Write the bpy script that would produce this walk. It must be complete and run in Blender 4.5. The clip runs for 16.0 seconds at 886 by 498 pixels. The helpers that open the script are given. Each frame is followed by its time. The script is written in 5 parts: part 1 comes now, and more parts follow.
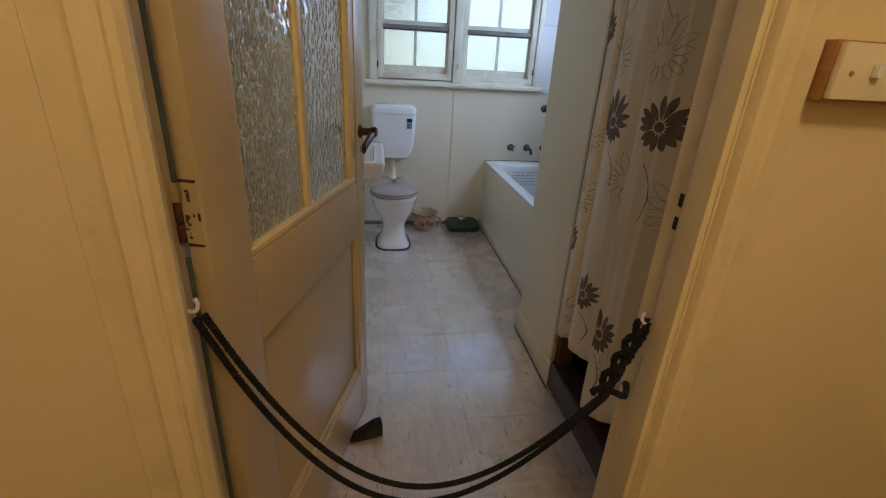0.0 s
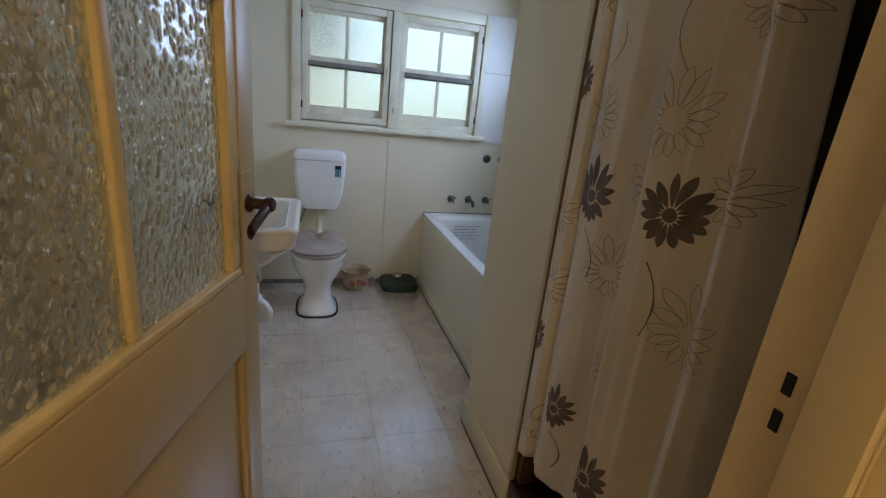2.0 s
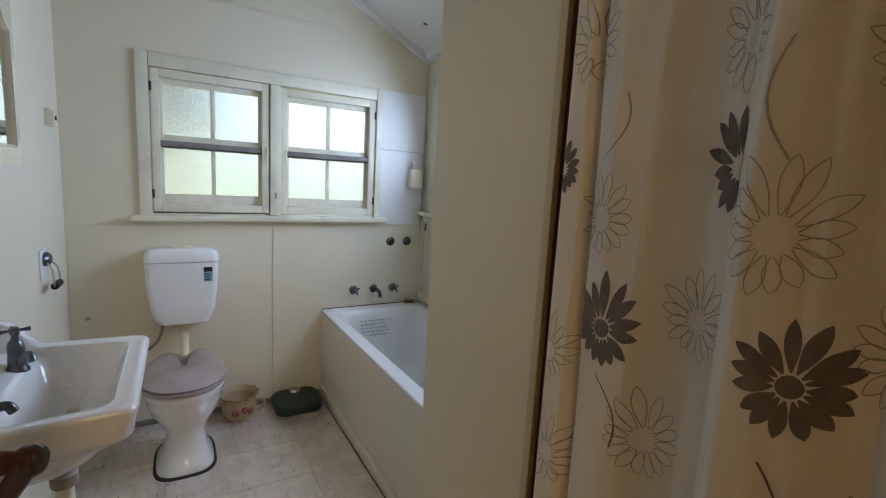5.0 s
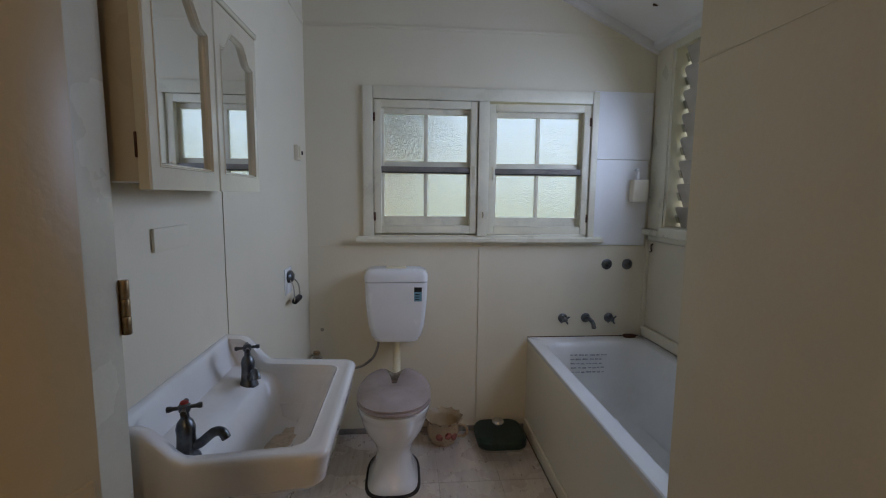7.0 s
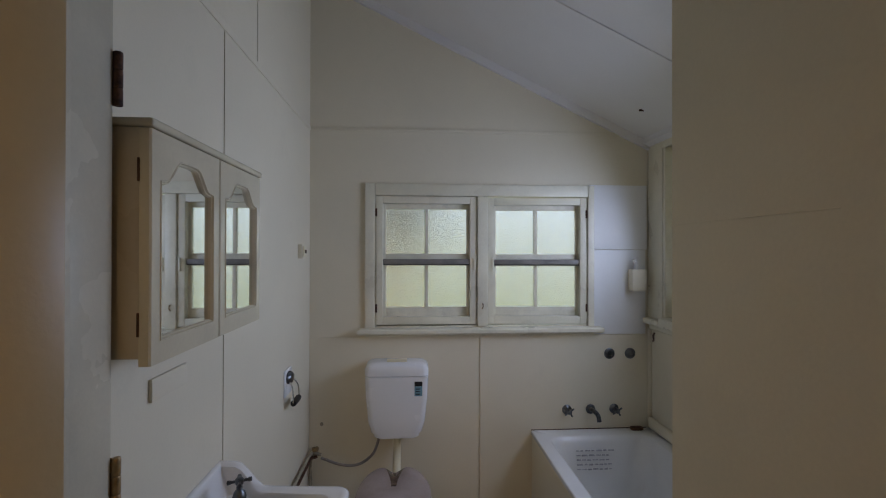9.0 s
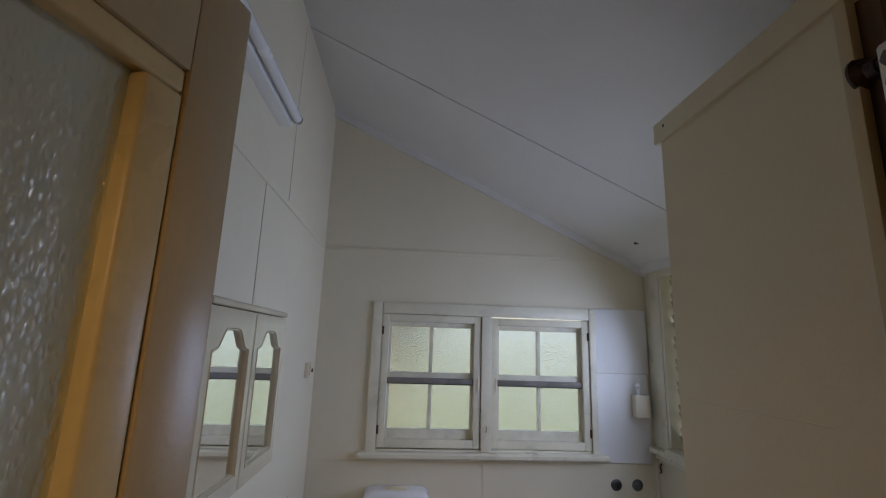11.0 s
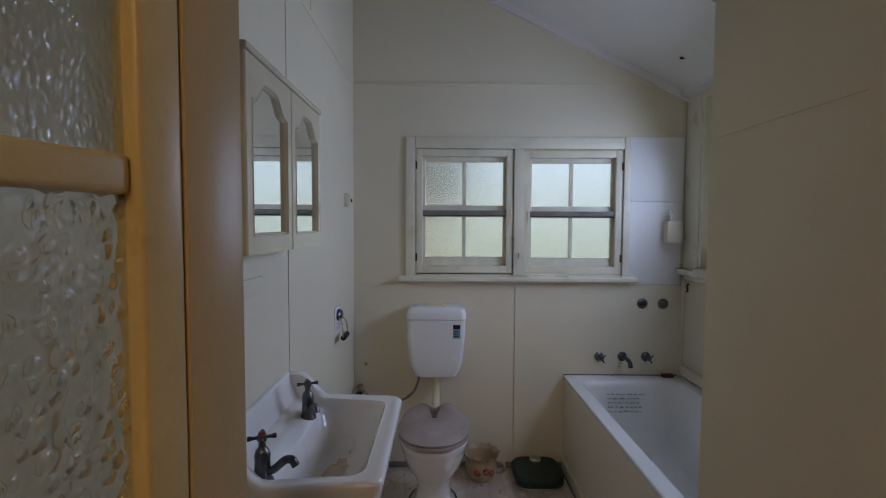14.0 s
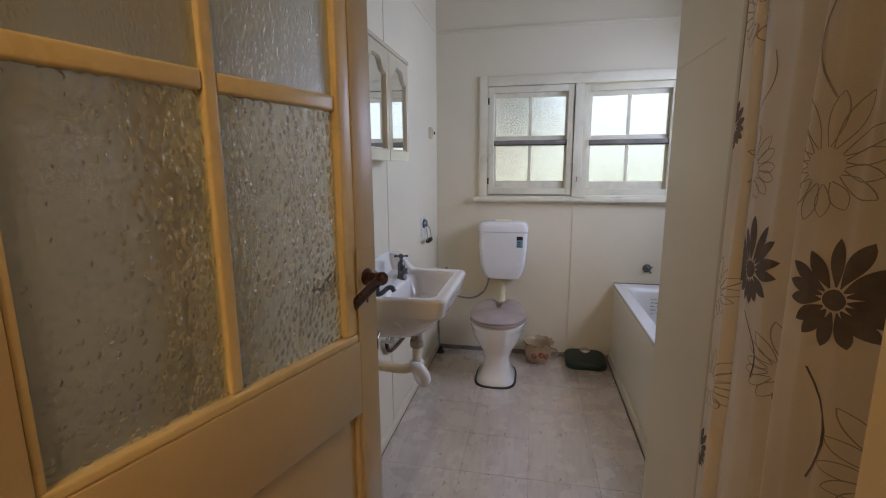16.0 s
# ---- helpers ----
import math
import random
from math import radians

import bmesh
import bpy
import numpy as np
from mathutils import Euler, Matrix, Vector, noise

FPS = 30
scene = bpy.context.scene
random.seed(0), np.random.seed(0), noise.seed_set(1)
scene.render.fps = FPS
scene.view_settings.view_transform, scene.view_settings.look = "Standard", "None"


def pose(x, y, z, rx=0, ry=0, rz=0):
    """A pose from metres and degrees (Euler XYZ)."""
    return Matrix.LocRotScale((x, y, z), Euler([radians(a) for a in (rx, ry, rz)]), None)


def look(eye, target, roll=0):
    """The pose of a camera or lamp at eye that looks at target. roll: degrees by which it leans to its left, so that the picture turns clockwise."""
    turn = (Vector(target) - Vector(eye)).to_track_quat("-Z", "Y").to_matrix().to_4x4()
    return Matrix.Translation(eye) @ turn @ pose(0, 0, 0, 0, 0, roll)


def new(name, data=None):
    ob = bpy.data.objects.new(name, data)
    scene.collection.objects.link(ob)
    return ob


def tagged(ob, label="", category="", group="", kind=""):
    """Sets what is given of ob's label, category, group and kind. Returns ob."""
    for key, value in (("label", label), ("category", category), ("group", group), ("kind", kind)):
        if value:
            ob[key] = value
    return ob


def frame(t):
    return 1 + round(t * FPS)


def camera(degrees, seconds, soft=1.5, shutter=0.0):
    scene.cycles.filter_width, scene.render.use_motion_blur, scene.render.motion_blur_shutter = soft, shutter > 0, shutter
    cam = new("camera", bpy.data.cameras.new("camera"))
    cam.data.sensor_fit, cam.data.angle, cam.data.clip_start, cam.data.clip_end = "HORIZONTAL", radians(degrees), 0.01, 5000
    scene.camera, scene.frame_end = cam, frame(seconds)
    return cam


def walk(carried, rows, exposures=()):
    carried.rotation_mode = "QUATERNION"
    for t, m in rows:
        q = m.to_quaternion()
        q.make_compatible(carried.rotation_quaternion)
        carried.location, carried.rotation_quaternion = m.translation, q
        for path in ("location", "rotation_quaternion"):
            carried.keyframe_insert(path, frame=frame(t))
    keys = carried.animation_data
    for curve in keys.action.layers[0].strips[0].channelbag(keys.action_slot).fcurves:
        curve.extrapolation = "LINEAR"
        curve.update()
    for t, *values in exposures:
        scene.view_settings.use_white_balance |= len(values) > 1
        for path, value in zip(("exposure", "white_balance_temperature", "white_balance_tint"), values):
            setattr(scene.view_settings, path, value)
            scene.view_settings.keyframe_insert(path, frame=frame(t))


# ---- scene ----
cam = camera(89.1, 16.0, soft=1.1)
PATH = [
    (0, (-0.005, -0.001, 1.269), (0.289, 1.821, 0.498), 3.2),
    (0.5, (-0.011, 0.012, 1.272), (0.307, 1.841, 0.528), 3.8),
    (1, (-0.028, 0.043, 1.275), (0.328, 1.879, 0.566), 4.4),
    (1.5, (-0.006, 0.175, 1.275), (0.414, 2.016, 0.618), 4.9),
    (2, (0.07, 0.41, 1.289), (0.639, 2.232, 0.692), 5.9),
    (2.5, (0.111, 0.592, 1.298), (0.903, 2.344, 0.748), 6.3),
    (3, (0.105, 0.742, 1.298), (1.175, 2.355, 0.793), 6.6),
    (3.2, (0.061, 0.763, 1.282), (1.268, 2.294, 0.836), 7.8),
    (5.3, (0.12, 0.88, 1.359), (1.009, 2.654, 1.108), 1.3),
    (5.5, (0.12, 0.904, 1.366), (0.831, 2.758, 1.13), 1.0),
    (6, (0.122, 0.985, 1.345), (0.451, 2.946, 1.126), 0.7),
    (6.5, (0.155, 1.085, 1.332), (0.389, 3.058, 1.1), 0.5),
    (7, (0.18, 1.108, 1.334), (0.344, 3.087, 1.102), 0.6),
    (7.5, (0.191, 1.112, 1.338), (0.324, 3.097, 1.128), 0.9),
    (8, (0.22, 1.116, 1.376), (0.338, 3.107, 1.216), 0.6),
    (8.5, (0.22, 1.108, 1.482), (0.34, 3.102, 1.388), 0.4),
    (9, (0.215, 1.084, 1.534), (0.346, 3.08, 1.544), 0.1),
    (9.5, (0.207, 1.051, 1.597), (0.353, 3.037, 1.784), 0.1),
    (10, (0.183, 1.011, 1.671), (0.34, 2.972, 2.028), 0.3),
    (10.2, (0.173, 0.989, 1.695), (0.329, 2.94, 2.106), 0.6),
    (12.3, (0.123, 1.002, 1.595), (0.258, 2.966, 1.945), 2.6),
    (12.5, (0.123, 1.005, 1.573), (0.249, 2.98, 1.858), 2.5),
    (13, (0.145, 0.988, 1.517), (0.215, 2.983, 1.639), 1.8),
    (13.5, (0.143, 0.992, 1.448), (0.187, 2.991, 1.436), 1.1),
    (14, (0.157, 0.982, 1.401), (0.164, 2.98, 1.299), 0.3),
    (14.5, (0.161, 0.871, 1.36), (0.111, 2.863, 1.186), -0.5),
    (15, (0.178, 0.692, 1.338), (0.09, 2.674, 1.084), -0.9),
    (15.5, (0.231, 0.566, 1.32), (0.047, 2.533, 1.005), -0.9),
    (16, (0.323, 0.437, 1.307), (-0.065, 2.367, 0.956), -0.3),
]
EXPOSURES = [(0.0, 1.75, 6800, 10), (1.5, 1.68, 6900, 10), (2.0, 1.68, 7100, 8), (2.5, 1.9, 7500, 9), (3.2, 2.2, 7700, 8), (5.5, 1.75, 7600, 9), (7.0, 1.16, 7600, 14), (9.0, 1.1, 8000, 16),
             (10.2, 1.08, 8000, 18), (12.5, 1.1, 7400, 16), (14.0, 1.05, 7500, 16), (14.5, 1.03, 7900, 18), (15.0, 1.18, 8100, 19), (15.5, 1.6, 8100, 19), (16.0, 1.78, 8100, 19)]
walk(cam, [(t, look(eye, target, roll)) for t, eye, target, roll in PATH], EXPOSURES)

# ---- world, sun, lamp ----
world = bpy.data.worlds.new("sky")
scene.world = world
world.use_nodes = True
wn = world.node_tree.nodes
sky = wn.new("ShaderNodeTexSky")
sky.sky_type, sky.sun_disc = "NISHITA", False
sky.sun_elevation, sky.sun_rotation = radians(52), radians(200)
sky.air_density, sky.dust_density = 1.0, 3.5
wn["Background"].inputs["Strength"].default_value = 0.15
world.node_tree.links.new(sky.outputs[0], wn["Background"].inputs["Color"])

sun_data = bpy.data.lights.new("sun", "SUN")
sun_data.energy, sun_data.angle, sun_data.color = 3.0, radians(0.5), (1.0, 0.95, 0.87)
sun = new("sun", sun_data)
sun.matrix_world = look((-6, -16, 22), (0, 0, 0))

bulb = bpy.data.lights.new("hall_lamp", "POINT")
bulb.energy, bulb.color, bulb.shadow_soft_size = 7.6, (1.0, 0.76, 0.47), 0.14
new("hall_lamp", bulb).location = (0.14, -0.66, 2.38)

# the sky's light in the louvred opening over the bath
panel_light = bpy.data.lights.new("louvre_skylight", "AREA")
panel_light.shape, panel_light.size, panel_light.size_y = "RECTANGLE", 0.90, 0.72
panel_light.energy, panel_light.color, panel_light.spread = 6.8, (0.42, 0.60, 1.0), radians(150)
new("louvre_skylight", panel_light).matrix_world = look((1.562, 2.76, 1.57), (0.50, 2.82, 1.34))


# ---- materials ----
def mat(name, base, rough=0.5, metal=0.0, vary=0.08, scale=6.0, bump=0.15, fine=120.0, stain=None, stain_amount=0.3,
        stain_scale=2.5, stretch=(1, 1, 1), coat=0.0, coat_ior=1.5, coat_rough=0.08, transmission=0.0, ior=1.45, by_piece=0.0, spec=0.5, bump_dist=0.002):
    """Paint, wood, ceramic and the like: colour varied at two scales, stains with their own shape, fine relief."""
    m = bpy.data.materials.new(name)
    m.use_nodes = True
    nt = m.node_tree
    n, l = nt.nodes, nt.links
    b = n["Principled BSDF"]
    tc = n.new("ShaderNodeTexCoord")
    mp = n.new("ShaderNodeMapping")
    mp.inputs["Scale"].default_value = stretch
    l.new(tc.outputs["Object"], mp.inputs["Vector"])

    def noise_tex(s, detail, rough_in=0.55):
        t = n.new("ShaderNodeTexNoise")
        t.inputs["Scale"].default_value, t.inputs["Detail"].default_value, t.inputs["Roughness"].default_value = s, detail, rough_in
        l.new(mp.outputs[0], t.inputs["Vector"])
        return t

    def blend(kind, fac, a, c):
        x = n.new("ShaderNodeMix")
        x.data_type, x.blend_type = "RGBA", kind
        for sock, v in ((x.inputs[0], fac), (x.inputs[6], a), (x.inputs[7], c)):
            if isinstance(v, (int, float)):
                sock.default_value = v
            elif isinstance(v, tuple):
                sock.default_value = (*v, 1)
            else:
                l.new(v, sock)
        return x.outputs[2]

    def ramp(fac, lo, hi, va=0.0, vb=1.0):
        r = n.new("ShaderNodeMapRange")
        r.inputs[1].default_value, r.inputs[2].default_value, r.inputs[3].default_value, r.inputs[4].default_value = lo, hi, va, vb
        l.new(fac, r.inputs[0])
        return r.outputs[0]

    big, small = noise_tex(scale, 4), noise_tex(fine, 3)
    dark = tuple(c * (1 - 2.2 * vary) for c in base)
    light = tuple(min(1, c * (1 + vary)) for c in base)
    col = blend("MIX", ramp(big.outputs[0], 0.3, 0.7), dark, light)
    col = blend("MULTIPLY", vary * 2.5, col, blend("MIX", ramp(small.outputs[0], 0.35, 0.65), (0.75, 0.75, 0.75), (1.0, 1.0, 1.0)))
    if stain:
        st = noise_tex(stain_scale, 8, 0.7)
        col = blend("MIX", ramp(st.outputs[0], 0.56, 0.75, 0, stain_amount), col, stain)
    if by_piece:
        info = n.new("ShaderNodeObjectInfo")
        hsv = n.new("ShaderNodeHueSaturation")
        l.new(ramp(info.outputs["Random"], 0, 1, 1 - by_piece, 1 + by_piece), hsv.inputs["Value"])
        l.new(col, hsv.inputs["Color"])
        col = hsv.outputs[0]
    l.new(col, b.inputs["Base Color"])
    l.new(ramp(big.outputs[0], 0.3, 0.7, max(0.02, rough * 0.85), min(1, rough * 1.15)), b.inputs["Roughness"])
    b.inputs["Metallic"].default_value, b.inputs["IOR"].default_value = metal, ior
    b.inputs["Coat Weight"].default_value, b.inputs["Transmission Weight"].default_value = coat, transmission
    b.inputs["Coat Roughness"].default_value, b.inputs["Coat IOR"].default_value = coat_rough, coat_ior
    b.inputs["Specular IOR Level"].default_value = spec
    if bump:
        bp = n.new("ShaderNodeBump")
        bp.inputs["Strength"].default_value, bp.inputs["Distance"].default_value = bump, bump_dist
        mixh = n.new("ShaderNodeMath")
        mixh.operation = "ADD"
        l.new(big.outputs[0], mixh.inputs[0])
        l.new(small.outputs[0], mixh.inputs[1])
        l.new(mixh.outputs[0], bp.inputs["Height"])
        l.new(bp.outputs[0], b.inputs["Normal"])
    return m


def glass_mat(name, tint, rough, cell, depth, stretch=(1, 1, 1), cells=True, clear=1.0):
    """Obscure glass: clear glass with a hammered relief."""
    m = bpy.data.materials.new(name)
    m.use_nodes = True
    n, l = m.node_tree.nodes, m.node_tree.links
    b = n["Principled BSDF"]
    b.inputs["Base Color"].default_value = (*tint, 1)
    b.inputs["Roughness"].default_value, b.inputs["Transmission Weight"].default_value, b.inputs["IOR"].default_value = rough, clear, 1.52
    tc, mp = n.new("ShaderNodeTexCoord"), n.new("ShaderNodeMapping")
    mp.inputs["Scale"].default_value = stretch
    l.new(tc.outputs["Object"], mp.inputs["Vector"])
    warp = n.new("ShaderNodeTexNoise")
    warp.inputs["Scale"].default_value, warp.inputs["Detail"].default_value = cell * 0.6, 2
    l.new(mp.outputs[0], warp.inputs["Vector"])
    add = n.new("ShaderNodeVectorMath")
    add.operation = "MULTIPLY_ADD"
    add.inputs[1].default_value = (0.5 / cell,) * 3
    l.new(warp.outputs["Color"], add.inputs[0])
    l.new(mp.outputs[0], add.inputs[2])
    if cells:
        v = n.new("ShaderNodeTexVoronoi")
        v.feature = "SMOOTH_F1"
        v.inputs["Smoothness"].default_value = 0.25
        v.inputs["Scale"].default_value = cell
        l.new(add.outputs[0], v.inputs["Vector"])
        dome = n.new("ShaderNodeMapRange")
        dome.interpolation_type = "SMOOTHSTEP"
        dome.inputs["From Min"].default_value, dome.inputs["From Max"].default_value = 0.62, 0.08
        l.new(v.outputs["Distance"], dome.inputs["Value"])
        height = dome.outputs["Result"]
    else:
        v = n.new("ShaderNodeTexNoise")
        v.inputs["Scale"].default_value, v.inputs["Detail"].default_value = cell, 2
        l.new(mp.outputs[0], v.inputs["Vector"])
        height = v.outputs[0]
    bp = n.new("ShaderNodeBump")
    bp.inputs["Strength"].default_value, bp.inputs["Distance"].default_value = 1.0, depth
    l.new(height, bp.inputs["Height"])
    l.new(bp.outputs[0], b.inputs["Normal"])
    return m


M_wall = mat("bathroom_wall_paint", (0.785, 0.705, 0.55), 0.42, vary=0.03, scale=1.6, bump=0.10, stain=(0.58, 0.52, 0.40), stain_amount=0.28, stain_scale=3.2)
M_ceiling = mat("ceiling_paint", (0.80, 0.775, 0.755), 0.55, vary=0.03, scale=1.2, bump=0.08, stain=(0.6, 0.57, 0.5), stain_amount=0.15)
M_trim = mat("gloss_trim_paint", (0.80, 0.745, 0.59), 0.30, vary=0.05, scale=5, bump=0.14, stain=(0.45, 0.38, 0.27), stain_amount=0.3, stain_scale=9)
M_patch = mat("white_sheet_paint", (0.86, 0.85, 0.83), 0.4, vary=0.02, scale=3, bump=0.08)
M_partition = mat("partition_paint", (0.78, 0.68, 0.49), 0.42, vary=0.04, scale=1.5, bump=0.12, stain=(0.6, 0.5, 0.34), stain_amount=0.25)
M_hall = mat("hall_wall_paint", (0.78, 0.66, 0.42), 0.5, vary=0.03, scale=1.5, bump=0.12)
M_hall_trim = mat("hall_trim_paint", (0.79, 0.67, 0.42), 0.33, vary=0.04, scale=6, bump=0.16, stain=(0.5, 0.36, 0.18), stain_amount=0.3, stain_scale=10)
M_door = mat("door_paint", (0.62, 0.49, 0.29), 0.33, vary=0.04, scale=4, bump=0.12, stain=(0.55, 0.42, 0.25), stain_amount=0.25, stain_scale=6)
M_bead = mat("bead_paint", (0.80, 0.64, 0.34), 0.30, vary=0.05, scale=8, bump=0.14, stain=(0.42, 0.29, 0.14), stain_amount=0.35, stain_scale=12)


def vinyl_mat():
    """Worn glossy vinyl: pale warm grey, streaked one way, with small dark flecks and scuffs."""
    m = bpy.data.materials.new("vinyl_tile")
    m.use_nodes = True
    n, l = m.node_tree.nodes, m.node_tree.links
    b = n["Principled BSDF"]
    geo = n.new("ShaderNodeNewGeometry")

    def field(stretch, scale, lo, hi, va, vb, detail=4, rough=0.6):
        mp, t, r = n.new("ShaderNodeMapping"), n.new("ShaderNodeTexNoise"), n.new("ShaderNodeMapRange")
        mp.inputs["Scale"].default_value = stretch
        t.inputs["Scale"].default_value, t.inputs["Detail"].default_value, t.inputs["Roughness"].default_value = scale, detail, rough
        r.inputs[1].default_value, r.inputs[2].default_value, r.inputs[3].default_value, r.inputs[4].default_value = lo, hi, va, vb
        l.new(geo.outputs["Position"], mp.inputs["Vector"])
        l.new(mp.outputs[0], t.inputs["Vector"])
        l.new(t.outputs[0], r.inputs[0])
        return r.outputs[0]

    def layer(fac, under, over):
        x = n.new("ShaderNodeMix")
        x.data_type = "RGBA"
        l.new(fac, x.inputs[0])
        for sock, v in ((x.inputs[6], under), (x.inputs[7], over)):
            if isinstance(v, tuple):
                sock.default_value = (*v, 1)
            else:
                l.new(v, sock)
        return x.outputs[2]

    col = layer(field((1, 1, 1), 2.2, 0.25, 0.75, 0, 1), (0.60, 0.50, 0.44), (0.66, 0.56, 0.50))
    col = layer(field((26, 3.5, 1), 1.6, 0.45, 0.8, 0, 0.55), col, (0.40, 0.31, 0.26))
    col = layer(field((3, 1.2, 1), 2.6, 0.4, 0.9, 0, 0.25, 4, 0.5), col, (0.36, 0.28, 0.22))
    col = layer(field((52, 15, 1), 1.0, 0.655, 0.70, 0, 0.7, 2), col, (0.17, 0.12, 0.10))
    l.new(col, b.inputs["Base Color"])
    l.new(field((3, 3, 1), 2.0, 0.3, 0.7, 0.20, 0.34), b.inputs["Roughness"])
    b.inputs["Specular IOR Level"].default_value = 0.7
    b.inputs["Coat Weight"].default_value, b.inputs["Coat IOR"].default_value = 1.0, 2.9
    l.new(field((4, 2.5, 1), 3.0, 0.3, 0.75, 0.13, 0.24), b.inputs["Coat Roughness"])
    bp = n.new("ShaderNodeBump")
    bp.inputs["Strength"].default_value, bp.inputs["Distance"].default_value = 0.25, 0.0005
    l.new(field((1, 0.5, 1), 22.0, 0.2, 0.8, 0, 1, 3), bp.inputs["Height"])
    l.new(bp.outputs[0], b.inputs["Normal"])
    l.new(bp.outputs[0], b.inputs["Coat Normal"])
    return m


M_tile = vinyl_mat()
M_joint = mat("tile_joint", (0.20, 0.15, 0.12), 0.8, vary=0.15)
M_board = mat("hall_floor_wood", (0.22, 0.13, 0.07), 0.35, vary=0.2, scale=3, stretch=(1, 12, 1))
M_ceramic = mat("white_ceramic", (0.82, 0.80, 0.78), 0.10, vary=0.02, scale=3, bump=0.02, coat=0.4, stain=(0.6, 0.5, 0.38), stain_amount=0.22, stain_scale=5)
M_plastic = mat("white_plastic", (0.84, 0.84, 0.84), 0.25, vary=0.015, scale=4, bump=0.03)
M_cream_plastic = mat("cream_plastic", (0.80, 0.72, 0.52), 0.35, vary=0.03, scale=8, bump=0.04)
M_enamel = mat("bath_enamel", (0.82, 0.81, 0.79), 0.16, vary=0.03, scale=3, bump=0.03, stain=(0.55, 0.47, 0.37), stain_amount=0.25, stain_scale=4)
M_chrome = mat("aged_chrome", (0.16, 0.17, 0.18), 0.32, metal=1.0, vary=0.2, scale=40, bump=0.1, stain=(0.05, 0.06, 0.06), stain_amount=0.7, stain_scale=30)
M_steel = mat("bright_steel", (0.62, 0.62, 0.60), 0.22, metal=1.0, vary=0.06, scale=30)
M_brass = mat("tarnished_brass", (0.40, 0.27, 0.14), 0.4, metal=0.7, vary=0.2, scale=50, stain=(0.12, 0.07, 0.04), stain_amount=0.8, stain_scale=60)
M_rust = mat("rusty_iron", (0.13, 0.06, 0.035), 0.75, metal=0.2, vary=0.3, scale=60, bump=0.5)
M_bakelite = mat("brown_bakelite", (0.055, 0.022, 0.016), 0.28, vary=0.2, scale=20, bump=0.05)
M_black = mat("black_rubber", (0.012, 0.012, 0.014), 0.55, vary=0.2, scale=20)
M_red = mat("red_enamel", (0.35, 0.03, 0.03), 0.35, vary=0.1)
M_rope = mat("black_rope", (0.010, 0.010, 0.012), 0.85, vary=0.3, scale=150, bump=0.6, fine=500)
M_seatlid = mat("smoky_clear_plastic", (0.43, 0.34, 0.32), 0.06, vary=0.08, scale=8, bump=0.03, coat=0.6, stain=(0.40, 0.28, 0.24), stain_amount=0.6, stain_scale=9)
M_scale = mat("green_vinyl", (0.012, 0.035, 0.028), 0.45, vary=0.2, scale=25, bump=0.4, fine=300)
M_pot = mat("cream_earthenware", (0.46, 0.34, 0.21), 0.3, vary=0.08, scale=10, stain=(0.30, 0.11, 0.09), stain_amount=0.7, stain_scale=14)
M_pot_trim = mat("brown_glaze", (0.22, 0.11, 0.05), 0.3, vary=0.15, scale=20)
M_curtain = mat("curtain_cloth", (0.84, 0.78, 0.68), 0.8, vary=0.05, scale=3, bump=0.25, fine=400, stain=(0.5, 0.42, 0.31), stain_amount=0.2)
M_print = mat("brown_print", (0.20, 0.165, 0.148), 0.85, vary=0.15, scale=30, bump=0.2, fine=400)
M_line = mat("grey_brown_print", (0.44, 0.38, 0.32), 0.85, vary=0.1, scale=30)
M_maroon = mat("maroon_paint", (0.055, 0.022, 0.020), 0.45, vary=0.2, scale=7, bump=0.25, stain=(0.11, 0.07, 0.055), stain_amount=0.5, stain_scale=6)
M_shower = mat("shower_wall_lining", (0.30, 0.235, 0.185), 0.5, vary=0.15, scale=3, stain=(0.14, 0.10, 0.075), stain_amount=0.6)
M_raw = mat("bare_timber", (0.17, 0.095, 0.05), 0.65, vary=0.2, scale=6, stretch=(10, 10, 0.6), bump=0.3)
M_cabinet = mat("cabinet_cream_paint", (0.60, 0.51, 0.38), 0.28, vary=0.05, scale=5, bump=0.1)
M_cabinet_front = mat("cabinet_front_paint", (0.68, 0.60, 0.44), 0.17, vary=0.05, scale=6, bump=0.1)
M_mirror = mat("mirror_silver", (0.86, 0.88, 0.87), 0.02, metal=1.0, vary=0.01, bump=0)
M_sash = mat("sash_paint", (0.84, 0.79, 0.64), 0.4, vary=0.07, scale=8, bump=0.25, stain=(0.35, 0.31, 0.25), stain_amount=0.45, stain_scale=12)
M_rail = mat("weathered_rail", (0.27, 0.24, 0.22), 0.6, vary=0.2, scale=10, bump=0.3)
M_blade = mat("louvre_blade_paint", (0.56, 0.51, 0.45), 0.45, vary=0.08, scale=8, bump=0.1)
M_grass = mat("grass", (0.14, 0.185, 0.115), 0.9, vary=0.25, scale=0.4, bump=0.5, fine=8)
M_leaf = mat("green_leaf", (0.12, 0.15, 0.08), 0.5, vary=0.3, scale=3, bump=0.1)
M_soap = mat("brown_soap", (0.13, 0.05, 0.025), 0.5, vary=0.2, scale=40)
M_ink = mat("grey_ink", (0.54, 0.53, 0.55), 0.6, vary=0.2, scale=60)
M_blue = mat("blue_print", (0.16, 0.33, 0.42), 0.5, vary=0.05)
M_timber_edge = mat("wooden_block", (0.42, 0.20, 0.08), 0.45, vary=0.12, scale=8, stretch=(1, 1, 6))
